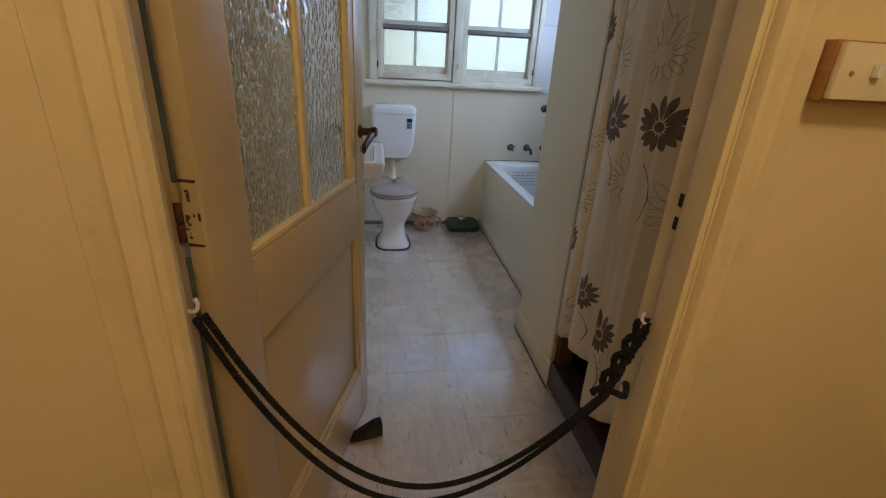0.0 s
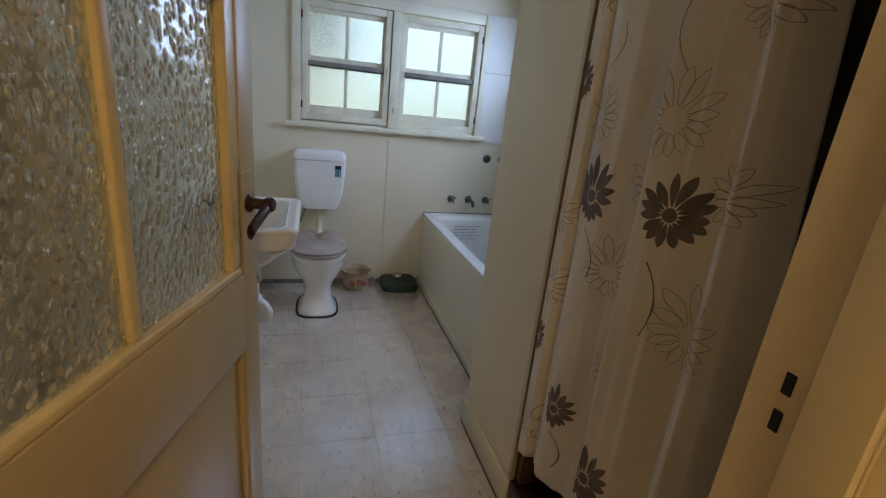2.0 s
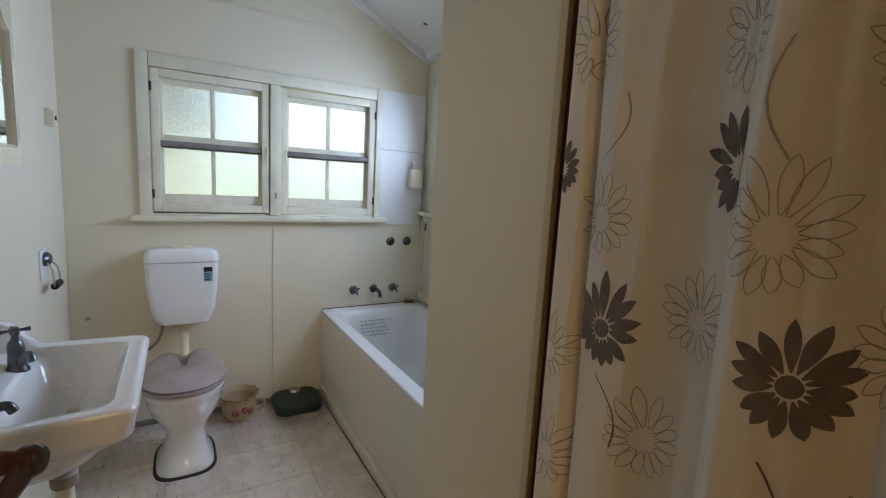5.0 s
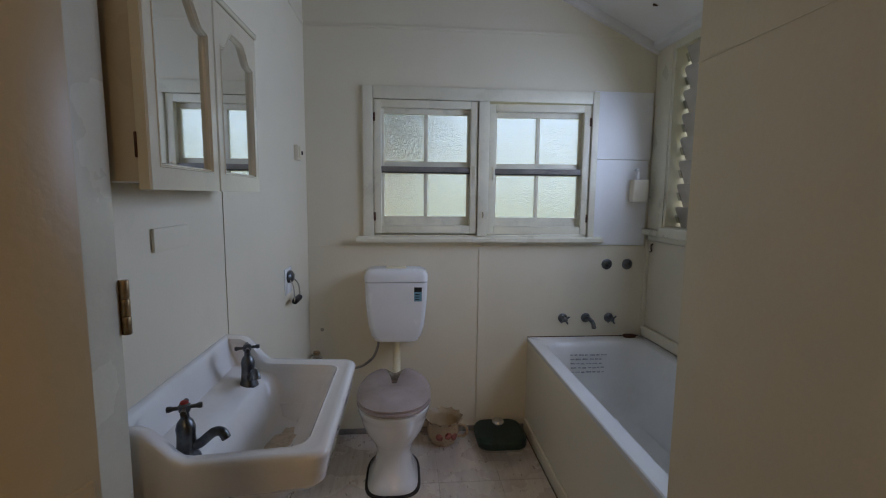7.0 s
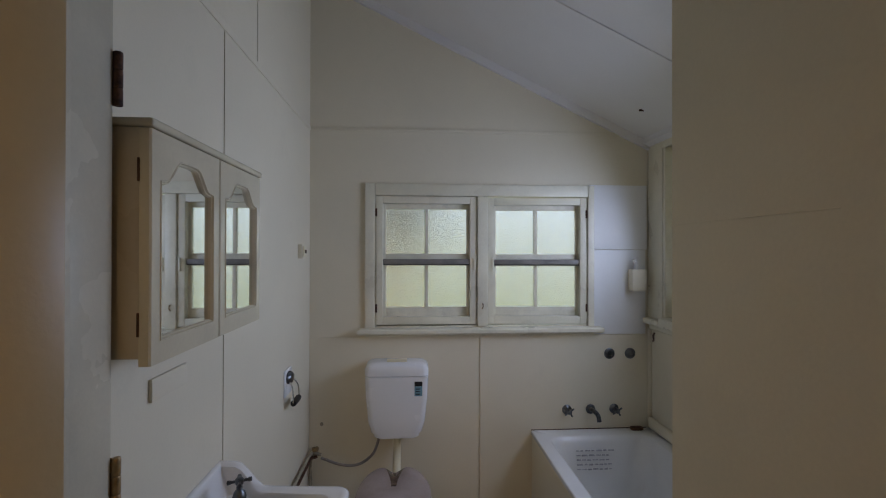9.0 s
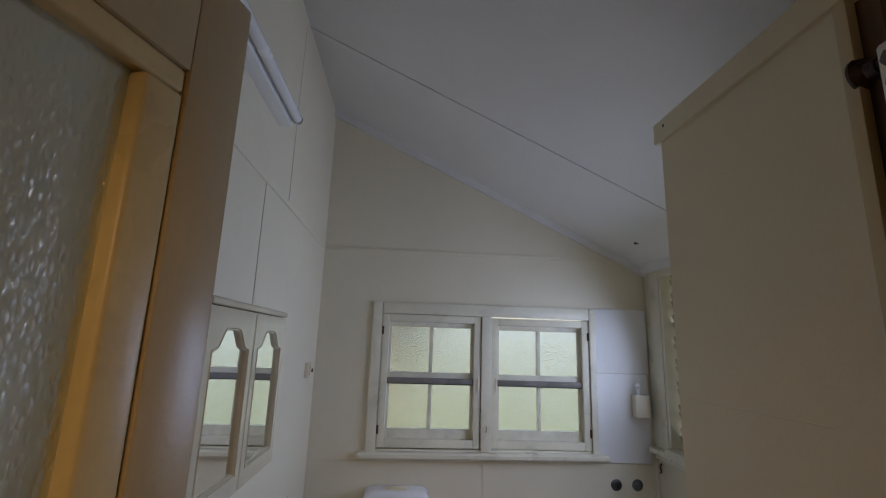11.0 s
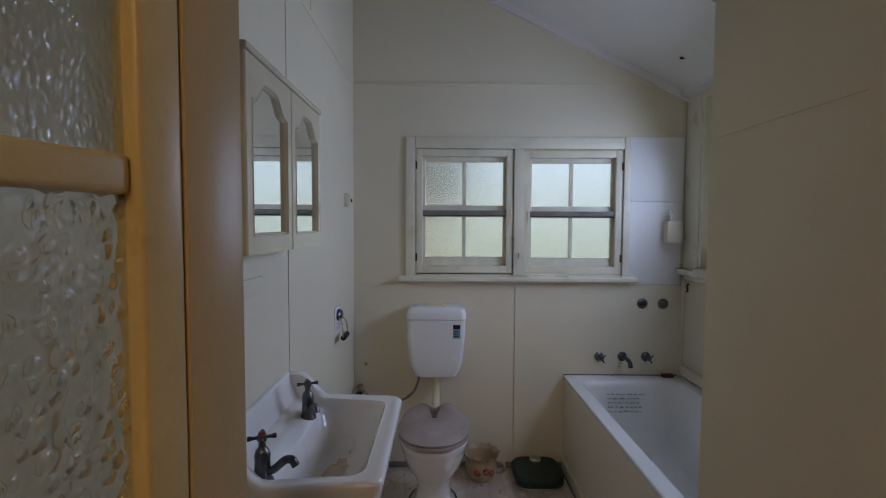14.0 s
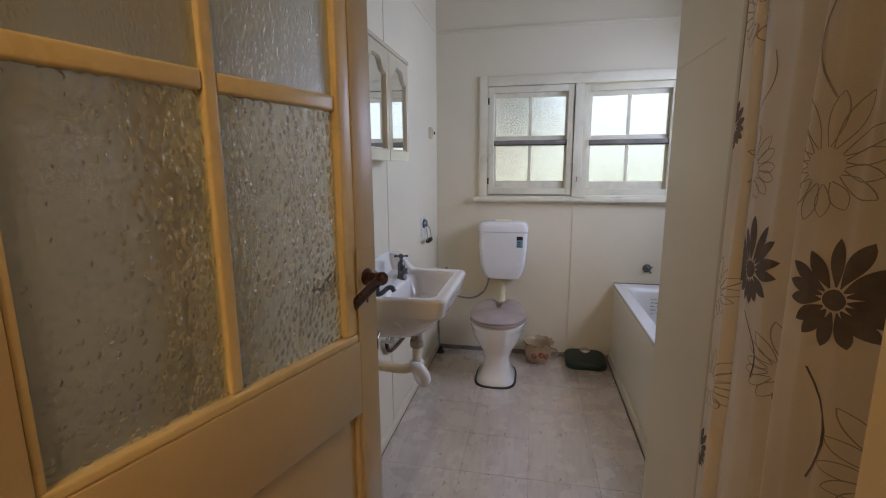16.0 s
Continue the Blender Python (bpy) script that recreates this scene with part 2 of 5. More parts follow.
M_pipe = mat("old_pipe", (0.42, 0.36, 0.27), 0.5, vary=0.2, scale=20, stain=(0.16, 0.1, 0.06), stain_amount=0.7, stain_scale=20)
M_floor_line = mat("floor_edge_line", (0.13, 0.09, 0.065), 0.85, vary=0.3, scale=20)
M_seal = mat("dark_seal", (0.035, 0.026, 0.02), 0.8, vary=0.3, scale=30)
# grey-green that stands in for shade in the door's hinge gap
M_gap_shade = mat("hinge_gap_shade", (0.085, 0.105, 0.09), 0.6, vary=0.15, scale=12)
M_gap = mat("dark_gap", (0.05, 0.055, 0.05), 0.9, vary=0.1)
G_frost = glass_mat("frosted_window_glass", (0.90, 0.96, 1.0), 0.22, 150, 0.004, cells=False)
G_hammer = glass_mat("hammered_door_glass", (0.84, 0.86, 0.77), 0.08, 70, 0.0029, stretch=(1, 1.1, 0.95), clear=0.88)
G_fine = glass_mat("fine_textured_door_glass", (0.70, 0.70, 0.59), 0.30, 190, 0.0007, stretch=(1, 1, 0.5), clear=0.82)


# ---- mesh helpers ----
def box(bm, x0, x1, y0, y1, z0, z1, m=None):
    vs = [bm.verts.new(Vector((x, y, z)) if m is None else m @ Vector((x, y, z))) for x in (x0, x1) for y in (y0, y1) for z in (z0, z1)]
    for f in ((0, 1, 3, 2), (4, 6, 7, 5), (0, 4, 5, 1), (2, 3, 7, 6), (0, 2, 6, 4), (1, 5, 7, 3)):
        bm.faces.new([vs[i] for i in f])
    return bm


def soft_box(x0, x1, y0, y1, z0, z1, r=0.004, seg=2):
    bm = bmesh.new()
    box(bm, x0, x1, y0, y1, z0, z1)
    bmesh.ops.bevel(bm, geom=bm.edges[:], offset=r, segments=seg, affect="EDGES", profile=0.6)
    return bm


def prism(pts, a0, a1, axis="y", bm=None):
    """A flat outline of (u, v) pushed from a0 to a1 along axis."""
    bm = bm or bmesh.new()
    put = {"x": lambda u, v, a: (a, u, v), "y": lambda u, v, a: (u, a, v), "z": lambda u, v, a: (u, v, a)}[axis]
    lo, hi = ([bm.verts.new(put(u, v, a)) for u, v in pts] for a in (a0, a1))
    bm.faces.new(lo)
    bm.faces.new(hi[::-1])
    for i in range(len(pts)):
        j = (i + 1) % len(pts)
        bm.faces.new((lo[j], lo[i], hi[i], hi[j]))
    return bm


def loft(loops, close_first=True, close_last=True, bm=None):
    """Skin over rings of points that have the same count."""
    bm = bm or bmesh.new()
    rings = [[bm.verts.new(p) for p in loop] for loop in loops]
    for a, b in zip(rings, rings[1:]):
        for i in range(len(a)):
            j = (i + 1) % len(a)
            bm.faces.new((a[i], a[j], b[j], b[i]))
    if close_first:
        bm.faces.new(rings[0][::-1])
    if close_last:
        bm.faces.new(rings[-1])
    return bm


def rring(cx, cy, hx, hy, r, z, n=6):
    """A rectangle with rounded corners, at one height."""
    pts = []
    for k, (sx, sy) in enumerate(((1, 1), (-1, 1), (-1, -1), (1, -1))):
        for i in range(n + 1):
            a = math.pi / 2 * (k + i / n)
            pts.append((cx + sx * (hx - r) + r * math.cos(a), cy + sy * (hy - r) + r * math.sin(a), z))
    return pts


def lathe(profile, n=28, centre=(0, 0, 0), axis=(0, 0, 1), bm=None):
    """Rings of (radius, height) about an axis."""
    turn = Vector((0, 0, 1)).rotation_difference(Vector(axis)).to_matrix()
    loops = [[Vector(centre) + turn @ Vector((r * math.cos(2 * math.pi * i / n), r * math.sin(2 * math.pi * i / n), h)) for i in range(n)]
             for r, h in profile]
    return loft(loops, bm=bm)


def tube(points, r, n=10, bm=None, smooth=6):
    """A round pipe along a smooth line through points."""
    pts = [Vector(p) for p in points]
    line = []
    for i in range(len(pts) - 1):
        p0, p1, p2, p3 = pts[max(i - 1, 0)], pts[i], pts[i + 1], pts[min(i + 2, len(pts) - 1)]
        for k in range(smooth):
            t = k / smooth
            line.append(0.5 * (2 * p1 + (p2 - p0) * t + (2 * p0 - 5 * p1 + 4 * p2 - p3) * t * t + (3 * p1 - p0 - 3 * p2 + p3) * t ** 3))
    line.append(pts[-1])
    loops, up = [], Vector((0.13, 0.21, 0.97))
    for i, p in enumerate(line):
        d = (line[min(i + 1, len(line) - 1)] - line[max(i - 1, 0)]).normalized()
        side = d.cross(up).normalized()
        up2 = side.cross(d)
        loops.append([p + r * (math.cos(a) * side + math.sin(a) * up2) for a in (2 * math.pi * k / n for k in range(n))])
    return loft(loops, bm=bm)


def part(name, bm, material, parent=None, label="", smooth=True, angle=35):
    """Links a bmesh as one mesh object, under a thing or a part."""
    bmesh.ops.recalc_face_normals(bm, faces=bm.faces[:])
    me = bpy.data.meshes.new(name)
    bm.to_mesh(me)
    bm.free()
    if smooth:
        me.shade_smooth()
        me.set_sharp_from_angle(angle=radians(angle))
    me.materials.append(material)
    ob = new(name, me)
    if parent:
        ob.parent = parent
        ob.matrix_parent_inverse = parent.matrix_world.inverted()
    if label:
        ob["label"] = label
    return ob


def thing(name, at, label, category, group="", kind="", turn=0.0):
    """An Empty at the base of a thing; its parts are then built in world places."""
    ob = new(name)
    ob.empty_display_size = 0.05
    ob.matrix_world = pose(*at, 0, 0, turn)
    bpy.context.view_layer.update()
    return tagged(ob, label, category, group, kind)


def solid(name, bm, material, label, category="", kind="structure", smooth=True):
    return tagged(part(name, bm, material, None, "", smooth), label, category, "", kind)


# ---- the bathroom's shell ----
XW, XE, YS, YN = -0.348, 1.552, 0.70, 3.548          # inner faces of the four walls
HALL_Y = 0.60                                        # hall face of the door wall
DX0, DX1, DTOP = -0.310, 0.512, 2.05                 # door opening


def roof_z(x):
    return 3.05 - 0.478 * (x + 0.345)


def slab(bm, x0, x1, y0, y1, z0, z1):
    return box(bm, x0, x1, y0, y1, z0, z1)


WX0, WX1, WZ0, WZ1 = 0.004, 1.190, 1.122, 1.842      # hole for the pair of casements
bm = bmesh.new()
slab(bm, XW - 0.1, WX0, YN, YN + 0.1, -0.1, 2.1)
slab(bm, WX1, XE + 0.1, YN, YN + 0.1, -0.1, 2.1)
slab(bm, WX0, WX1, YN, YN + 0.1, -0.1, WZ0)
slab(bm, WX0, WX1, YN, YN + 0.1, WZ1, 2.1)
prism([(XW - 0.1, 2.1), (XE + 0.1, 2.1), (XE + 0.1, roof_z(XE + 0.1) + 0.02), (XW - 0.1, roof_z(XW - 0.1) + 0.02)], YN, YN + 0.1, "y", bm)
wall_north = solid("wall_north", bm, M_wall, "off-white painted sheeted end wall with casement windows", smooth=False)

bm = bmesh.new()
slab(bm, XW - 0.1, XW, YS, YN, -0.1, 3.15)
wall_west = solid("wall_west", bm, M_wall, "off-white painted sheeted side wall behind the basin", smooth=False)

LY0, LY1, LZ0, LZ1 = 2.30, 3.405, 1.185, 2.09        # louvre hole in the east wall
bm = bmesh.new()
slab(bm, XE, XE + 0.1, YS, LY0, -0.1, 2.25)
slab(bm, XE, XE + 0.1, LY1, YN, -0.1, 2.25)
slab(bm, XE, XE + 0.1, LY0, LY1, -0.1, LZ0)
slab(bm, XE, XE + 0.1, LY0, LY1, LZ1, 2.25)
wall_east = solid("wall_east", bm, M_wall, "off-white painted side wall above the bath", smooth=False)

bm = bmesh.new()
slab(bm, XW - 1.3, DX0, HALL_Y, YS, -0.1, 3.2)
slab(bm, DX1, XE + 0.5, HALL_Y, YS, -0.1, 3.2)
slab(bm, DX0, DX1, HALL_Y, YS, DTOP, 3.2)
wall_south = solid("wall_south", bm, M_hall, "cream painted wall with the bathroom doorway", smooth=False)
bm = bmesh.new()
slab(bm, XW, DX0, YS + 0.001, YS + 0.006, 0, 2.95)
slab(bm, DX1, XE, YS + 0.001, YS + 0.006, 0, 2.15)
slab(bm, DX0, DX1, YS + 0.001, YS + 0.006, DTOP, 2.6)
part("lining", bm, M_wall, wall_south, "off-white lining on the bathroom side", smooth=False)

bm = bmesh.new()
prism([(XW - 0.12, roof_z(XW - 0.12)), (XE + 0.12, roof_z(XE + 0.12)), (XE + 0.12, roof_z(XE + 0.12) + 0.08), (XW - 0.12, roof_z(XW - 0.12) + 0.08)],
      YS - 0.1, YN + 0.12, "y", bm)
# cover strips over the sheet joints, following the slope
for yj in (2.815, 1.61):
    prism([(XW, roof_z(XW) - 0.006), (XE, roof_z(XE) - 0.006), (XE, roof_z(XE) + 0.01), (XW, roof_z(XW) + 0.01)], yj - 0.010, yj + 0.010, "y", bm)
# quadrant mould along the end wall and down the two sides
prism([(XW, roof_z(XW) - 0.045), (XE, roof_z(XE) - 0.045), (XE, roof_z(XE) + 0.01), (XW, roof_z(XW) + 0.01)], YN - 0.022, YN, "y", bm)
prism([(XE - 0.05, roof_z(XE - 0.05) + 0.01), (XE - 0.05, roof_z(XE) - 0.004), (XE, roof_z(XE) - 0.03), (XE, roof_z(XE) + 0.01)], YS, YN, "y", bm)
ceiling = solid("ceiling", bm, M_ceiling, "white painted sloping sheet ceiling with cover strips", smooth=False)
solid("ceiling_clip", soft_box(1.335, 1.360, 3.25, 3.256, roof_z(1.36) - 0.002, roof_z(1.36) + 0.008, 0.001, 1), M_rust, "short rusty mark on the ceiling", "clip", kind="")

bm = bmesh.new()
slab(bm, XW, XE, YS - 0.1, YN, -0.1, -0.006)
floor = solid("floor", bm, M_joint, "worn beige vinyl tile floor, glossy with dark joints", smooth=False)
bm = bmesh.new()
slab(bm, XW - 1.3, XE + 0.5, -1.6, HALL_Y - 0.0, -0.1, -0.004)
slab(bm, DX0, DX1, HALL_Y, YS - 0.1, -0.1, -0.004)
solid("hall_floor", bm, M_board, "dark wooden hall floor", smooth=False)

# sheets on the walls, set a little proud with narrow gaps between them
ZB, G = 2.196, 0.0032
for y0, y1, z0, z1 in ((1.55, 2.447 - G, 0.0, ZB), (2.447 + G, YN, 0.0, ZB), (YS + 0.01, 1.55 - 2 * G, 0.0, ZB), (2.728 + G, YN, ZB + 2 * G, 2.99), (1.52, 2.728 - G, ZB + 2 * G, 2.99)):
    bm = bmesh.new()
    slab(bm, XW, XW + 0.006, y0, y1, z0, z1)
    part("wall_sheet", bm, M_wall, wall_west, smooth=False)
part("cover_strip", soft_box(XW, XW + 0.010, 1.5, YN, ZB - 0.012, ZB + 0.012, 0.003), M_wall, wall_west)
for y, z0, z1 in ((2.447, 0, ZB - 0.014), (2.728, ZB + 0.014, 2.99)):
    bm = bmesh.new()
    slab(bm, XW + 0.0005, XW + 0.002, y - G, y + G, z0, z1)
    part("joint", bm, M_gap, wall_west, "dark open joint", smooth=False)
for x0, x1 in ((XW + 0.007, 0.578 - G), (0.578 + G, XE)):
    bm = bmesh.new()
    slab(bm, x0, x1, YN - 0.006, YN, 0, 1.068)
    part("wall_sheet", bm, M_wall, wall_north, smooth=False)
part("cover_strip", soft_box(XW + 0.008, 1.40, YN - 0.007, YN, ZB - 0.010, ZB + 0.008, 0.003), M_wall, wall_north)
part("sheet", soft_box(1.195, 1.524, YN - 0.014, YN, 1.545, 1.905, 0.003), M_patch, wall_north, "white sheet patch beside the window")
part("sheet", soft_box(1.222, 1.520, YN - 0.009, YN, 1.072, 1.543, 0.003), M_patch, wall_north, "white sheet patch beside the window")
part("corner_mould", soft_box(XE - 0.022, XE, YN - 0.022, YN - 0.0065, 0.58, 1.10, 0.005), M_wall, wall_north)
part("wall_sheet", soft_box(XE - 0.005, XE, 1.95, YN - 0.024, 0.61, 1.10, 0.002), M_wall, wall_east)
part("bath_mould", soft_box(XE - 0.028, XE - 0.0, 1.95, YN - 0.024, 0.553, 0.612, 0.012, 3), M_wall, wall_east)

# skirting at the foot of the west wall and the end wall
bm = soft_box(XW + 0.006, XW + 0.016, 1.0, YN - 0.007, 0, 0.055, 0.003)
solid("baseboard", bm, M_wall, "thin off-white painted skirting strip")
bm = soft_box(XW + 0.018, 0.86, YN - 0.018, YN - 0.006, 0, 0.03, 0.004)
solid("baseboard", bm, M_rail, "dark narrow strip at the foot of the end wall")

# thin dark lines at the foot of the west wall, bath panel and partition
for x0, x1, y0, y1 in ((XW + 0.016, XW + 0.021, 1.0, YN - 0.02), (0.852, 0.858, 1.95, YN - 0.02), (0.708, 0.714, 1.455, 1.952)):
    bm = bmesh.new()
    slab(bm, x0, x1 - 0.002, y0, y1, 0.0, 0.003)
    solid("floor_joint", bm, M_floor_line, "thin dark line along the floor edge", smooth=False)

# ---- hall ----
bm = bmesh.new()
slab(bm, XW - 1.3, XE + 0.5, -1.7, -1.6, -0.1, 2.6)
solid("wall_hall_south", bm, M_hall, "plain cream painted hall wall", smooth=False)
bm = bmesh.new()
slab(bm, XW - 1.4, XW - 1.3, -1.7, YS, -0.1, 2.6)
solid("wall_hall_west", bm, M_hall, "plain cream painted hall wall", smooth=False)
bm = bmesh.new()
slab(bm, XE + 0.5, XE + 0.6, -1.7, YS, -0.1, 2.6)
solid("wall_hall_east", bm, M_hall, "plain cream painted hall wall", smooth=False)
bm = bmesh.new()
slab(bm, XW - 1.4, XE + 0.6, -1.7, HALL_Y, 2.6, 2.7)
solid("hall_ceiling", bm, M_ceiling, "plain pale hall ceiling", smooth=False)

# ---- outside ----
bm = bmesh.new()
box(bm, -600, 600, -600, 600, -1.0, -0.8)
solid("ground", bm, M_grass, "sunlit green grass outside the windows", smooth=False)


def garden_tree(x, y, height, spread, seed):
    """Trunk, limbs and a ragged crown of many small leaves."""
    rng = random.Random(seed)
    tree = thing("tree", (x, y, -0.6), "leafy green garden tree seen dimly through frosted glass", "tree")
    trunk = tube([(x, y, -0.62), (x + 0.05, y, 0.4), (x - 0.04, y, height * 0.55)], 0.09, 10)
    for k in range(6):
        a = k * 1.05 + rng.random()
        tube([(x - 0.02, y, height * 0.35 + 0.1 * k), (x + 0.4 * spread * math.cos(a), y + 0.4 * spread * math.sin(a), height * 0.6), (x + 0.75 * spread * math.cos(a), y + 0.75 * spread * math.sin(a), height * (0.7 + 0.05 * k))], 0.03, 6, bm=trunk)
    part("trunk", trunk, M_raw, tree)
    bm = bmesh.new()
    lumps = [(x + rng.uniform(-0.7, 0.7) * spread, y + rng.uniform(-0.6, 0.6) * spread, height * rng.uniform(0.5, 0.95), spread * rng.uniform(0.25, 0.5)) for k in range(14)]
    for k in range(2600):
        lx, ly, lz, lr = rng.choice(lumps)
        d = Vector((rng.gauss(0, 1), rng.gauss(0, 1), rng.gauss(0, 0.8))).normalized() * lr * rng.random() ** 0.5
        c = Vector((lx, ly, lz)) + d
        u = Vector((rng.gauss(0, 1), rng.gauss(0, 1), rng.gauss(0, 0.6))).normalized() * rng.uniform(0.05, 0.09)
        w = u.cross(Vector((rng.gauss(0, 1), rng.gauss(0, 1), rng.gauss(0, 1)))).normalized() * rng.uniform(0.02, 0.035)
        bm.faces.new([bm.verts.new(c + p) for p in (-u, w, u, -w)])
    part("crown", bm, M_leaf, tree, smooth=False)


garden_tree(-0.05, 5.5, 2.9, 0.62, 3)

# ---- doorway: lining, stops, architrave ----
jamb = thing("door_frame", (0.12, 0.65, 0), "cream painted moulded timber door frame", "door frame", kind="structure")
for x0, x1, sx0, sx1, word in ((DX0, DX0 + 0.004, DX0 + 0.004, DX0 + 0.018, "hinge side"), (DX1 - 0.004, DX1, DX1 - 0.016, DX1 - 0.004, "lock side")):
    part("jamb", soft_box(x0, x1, HALL_Y - 0.006, YS + 0.008, 0, DTOP, 0.001, 1), M_hall_trim, jamb)
    part("stop", soft_box(sx0, sx1, HALL_Y - 0.004, 0.648, 0, DTOP - 0.016, 0.002), M_hall_trim, jamb)
part("head", soft_box(DX0, DX1, HALL_Y - 0.004, YS + 0.006, DTOP - 0.004, DTOP, 0.001, 1), M_hall_trim, jamb)
profile = [(0, 0), (0, -0.010), (0.006, -0.020), (0.014, -0.022), (0.019, -0.017), (0.025, -0.017), (0.031, -0.023), (0.040, -0.024), (0.045, -0.018),
           (0.050, -0.0165), (0.078, -0.0165), (0.080, -0.014), (0.080, 0)]
part("architrave", prism([(DX1 + u, HALL_Y + v) for u, v in profile], 0, DTOP + 0.08, "z"), M_hall_trim, jamb)
part("architrave", prism([(DX0 + 0.038 - u * 1.3, HALL_Y + v) for u, v in profile], 0, DTOP + 0.08, "z"), M_hall_trim, jamb)
bm = prism([(HALL_Y + v, DTOP + u) for u, v in profile], DX0 + 0.001, DX1 - 0.001, "x")
part("architrave", bm, M_hall_trim, jamb)
# added strips between the hinges: the open gap's shade as dark colour
for z0, z1 in ((0.01, 0.18), (0.29, 0.978), (1.092, 1.745), (1.855, 2.03)):
    part("draught_strip", soft_box(-0.2875, -0.2800, 0.6600, 0.6625, z0, z1, 0.0006, 1), M_gap_shade, jamb, "dark grey-green strip painting the hinge gap's shade")
for z in (1.072, 1.031):
    part("strike_slot", soft_box(DX1 - 0.0055, DX1 - 0.0035, 0.666, 0.676, z - 0.012, z + 0.011, 0.0008, 1), M_black, jamb, "dark lock slot")
for y, z in ((0.672, 0.915), (0.62, 0.55), (0.668, 0.74)):
    part("nail_filler", lathe([(0.0, 0), (0.006, 0.0005), (0.003, 0.002), (0.0, 0.0022)], 10, (DX1 - 0.004, y, z), (-1, 0, 0)), M_plastic, jamb)

# ---- bathroom door: two by two glass panes over one panel ----
DH, DANG, DT = Vector((-0.262, 0.690, 0)), 16.4, 0.036
door = thing("door_1", (DH.x, DH.y, 0.0), "open cream painted door with four obscure glass panes", "door", kind="structure", turn=-DANG)
D = pose(DH.x, DH.y, 0.0, 0, 0, -DANG)             # local: y along the leaf, x out of its hall face


def on_door(name, bm, material, parent=None, label="", **k):
    bmesh.ops.transform(bm, matrix=D, verts=bm.verts[:])
    return part(name, bm, material, parent or door, label, **k)


W, S0, S1, S2, S3 = 0.778, 0.112, 0.378, 0.402, 0.710
for a, b, n_ in ((0, S0, "stile"), (S3, W, "stile")):
    on_door(n_, soft_box(-DT, 0, a, b, 0.008, 2.03, 0.003), M_door)
for a, b, n_ in ((0.008, 0.20, "rail"), (0.735, 0.912, "rail"), (1.915, 2.03, "rail")):
    on_door(n_, soft_box(-DT, -0.0005, S0, S3, a, b, 0.002), M_door)
on_door("panel", soft_box(-DT + 0.010, -0.017, S0, S3, 0.20, 0.735, 0.002), M_door)
for y0, y1, z0, z1 in ((S0, S3, 0.20, 0.222), (S0, S0 + 0.014, 0.2225, 0.735), (S3 - 0.014, S3, 0.2225, 0.735)):
    on_door("panel_mould", soft_box(-0.018, -0.006, y0 + 0.0005, y1 - 0.0005, z0, z1, 0.005), M_door)
P1 = 0.668                                         # lock-side edge of the glass
on_door("mullion", soft_box(-DT + 0.004, -0.008, S1, S2, 0.9315, 1.891, 0.006, 3), M_bead)
on_door("glazing_strip", soft_box(-DT + 0.004, -0.002, P1, S3 - 0.0005, 0.9315, 1.891, 0.006, 3), M_bead, label="yellowed timber strip along the glass")
for y0, y1 in ((S0 + 0.013, S1 - 0.0005), (S2 + 0.0005, P1 - 0.0005)):
    on_door("glazing_bar", soft_box(-DT + 0.004, -0.009, y0, y1, 1.424, 1.455, 0.006, 3), M_bead)
on_door("glazing_bead", soft_box(-DT + 0.006, -0.004, S0 + 0.0005, S0 + 0.0125, 0.9315, 1.891, 0.004), M_bead)
for z0, z1 in ((0.9125, 0.931), (1.8915, 1.9145)):
    on_door("glazing_bead", soft_box(-DT + 0.006, -0.003, S0 + 0.0005, S3 - 0.0005, z0, z1, 0.005, 3), M_bead)
for y0, y1 in ((S0 + 0.008, S1 + 0.004), (S2 - 0.004, P1 + 0.004)):
    for z0, z1, g, words in ((0.927, 1.428, G_hammer, "hammered obscure glass"), (1.451, 1.896, G_fine, "fine textured obscure glass")):
        bm = bmesh.new()
        box(bm, -0.021, -0.017, y0, y1, z0, z1)
        pane = on_door("pane", bm, g, label=words, smooth=False)
        pane.visible_shadow = False
for zc in (0.235, 1.035, 1.80):
    hinge = on_door("hinge", soft_box(-0.034, -0.004, -0.002, -0.0002, zc - 0.05, zc + 0.05, 0.0006, 1), M_door, label="paint-chipped iron butt hinge")
    for k in range(3):
        on_door("knuckle", lathe([(0.0055, -0.0155), (0.0065, -0.014), (0.0065, 0.014), (0.0055, 0.0155)], 12, (-0.040, -0.003, zc + (k - 1) * 0.033)), M_rust if k < 2 else M_door, hinge)
    for dz in (-0.051, 0.051):
        on_door("rust_edge", soft_box(-0.034, -0.006, -0.0025, -0.0002, zc + dz - 0.0022, zc + dz + 0.0022, 0.0004, 1), M_rust, hinge)
    chip_rng = random.Random(int(zc * 100))
    for k in range(9):
        cx, cz, w_, h_ = chip_rng.uniform(-0.032, -0.006), zc + chip_rng.uniform(-0.046, 0.046), chip_rng.uniform(0.0015, 0.005), chip_rng.uniform(0.002, 0.009)
        on_door("rust_chip", soft_box(cx - w_, min(cx + w_, -0.0045), -0.0024, -0.0010, cz - h_, cz + h_, 0.0012, 1), M_rust, hinge)
    for dz in (-0.035, -0.012, 0.012, 0.035):
        on_door("screw", lathe([(0.004, 0), (0.003, 0.0012), (0.0, 0.0014)], 10, (-0.018 + 0.005 * math.copysign(1, dz), -0.002, zc + dz), (0, -1, 0)), M_door, hinge)
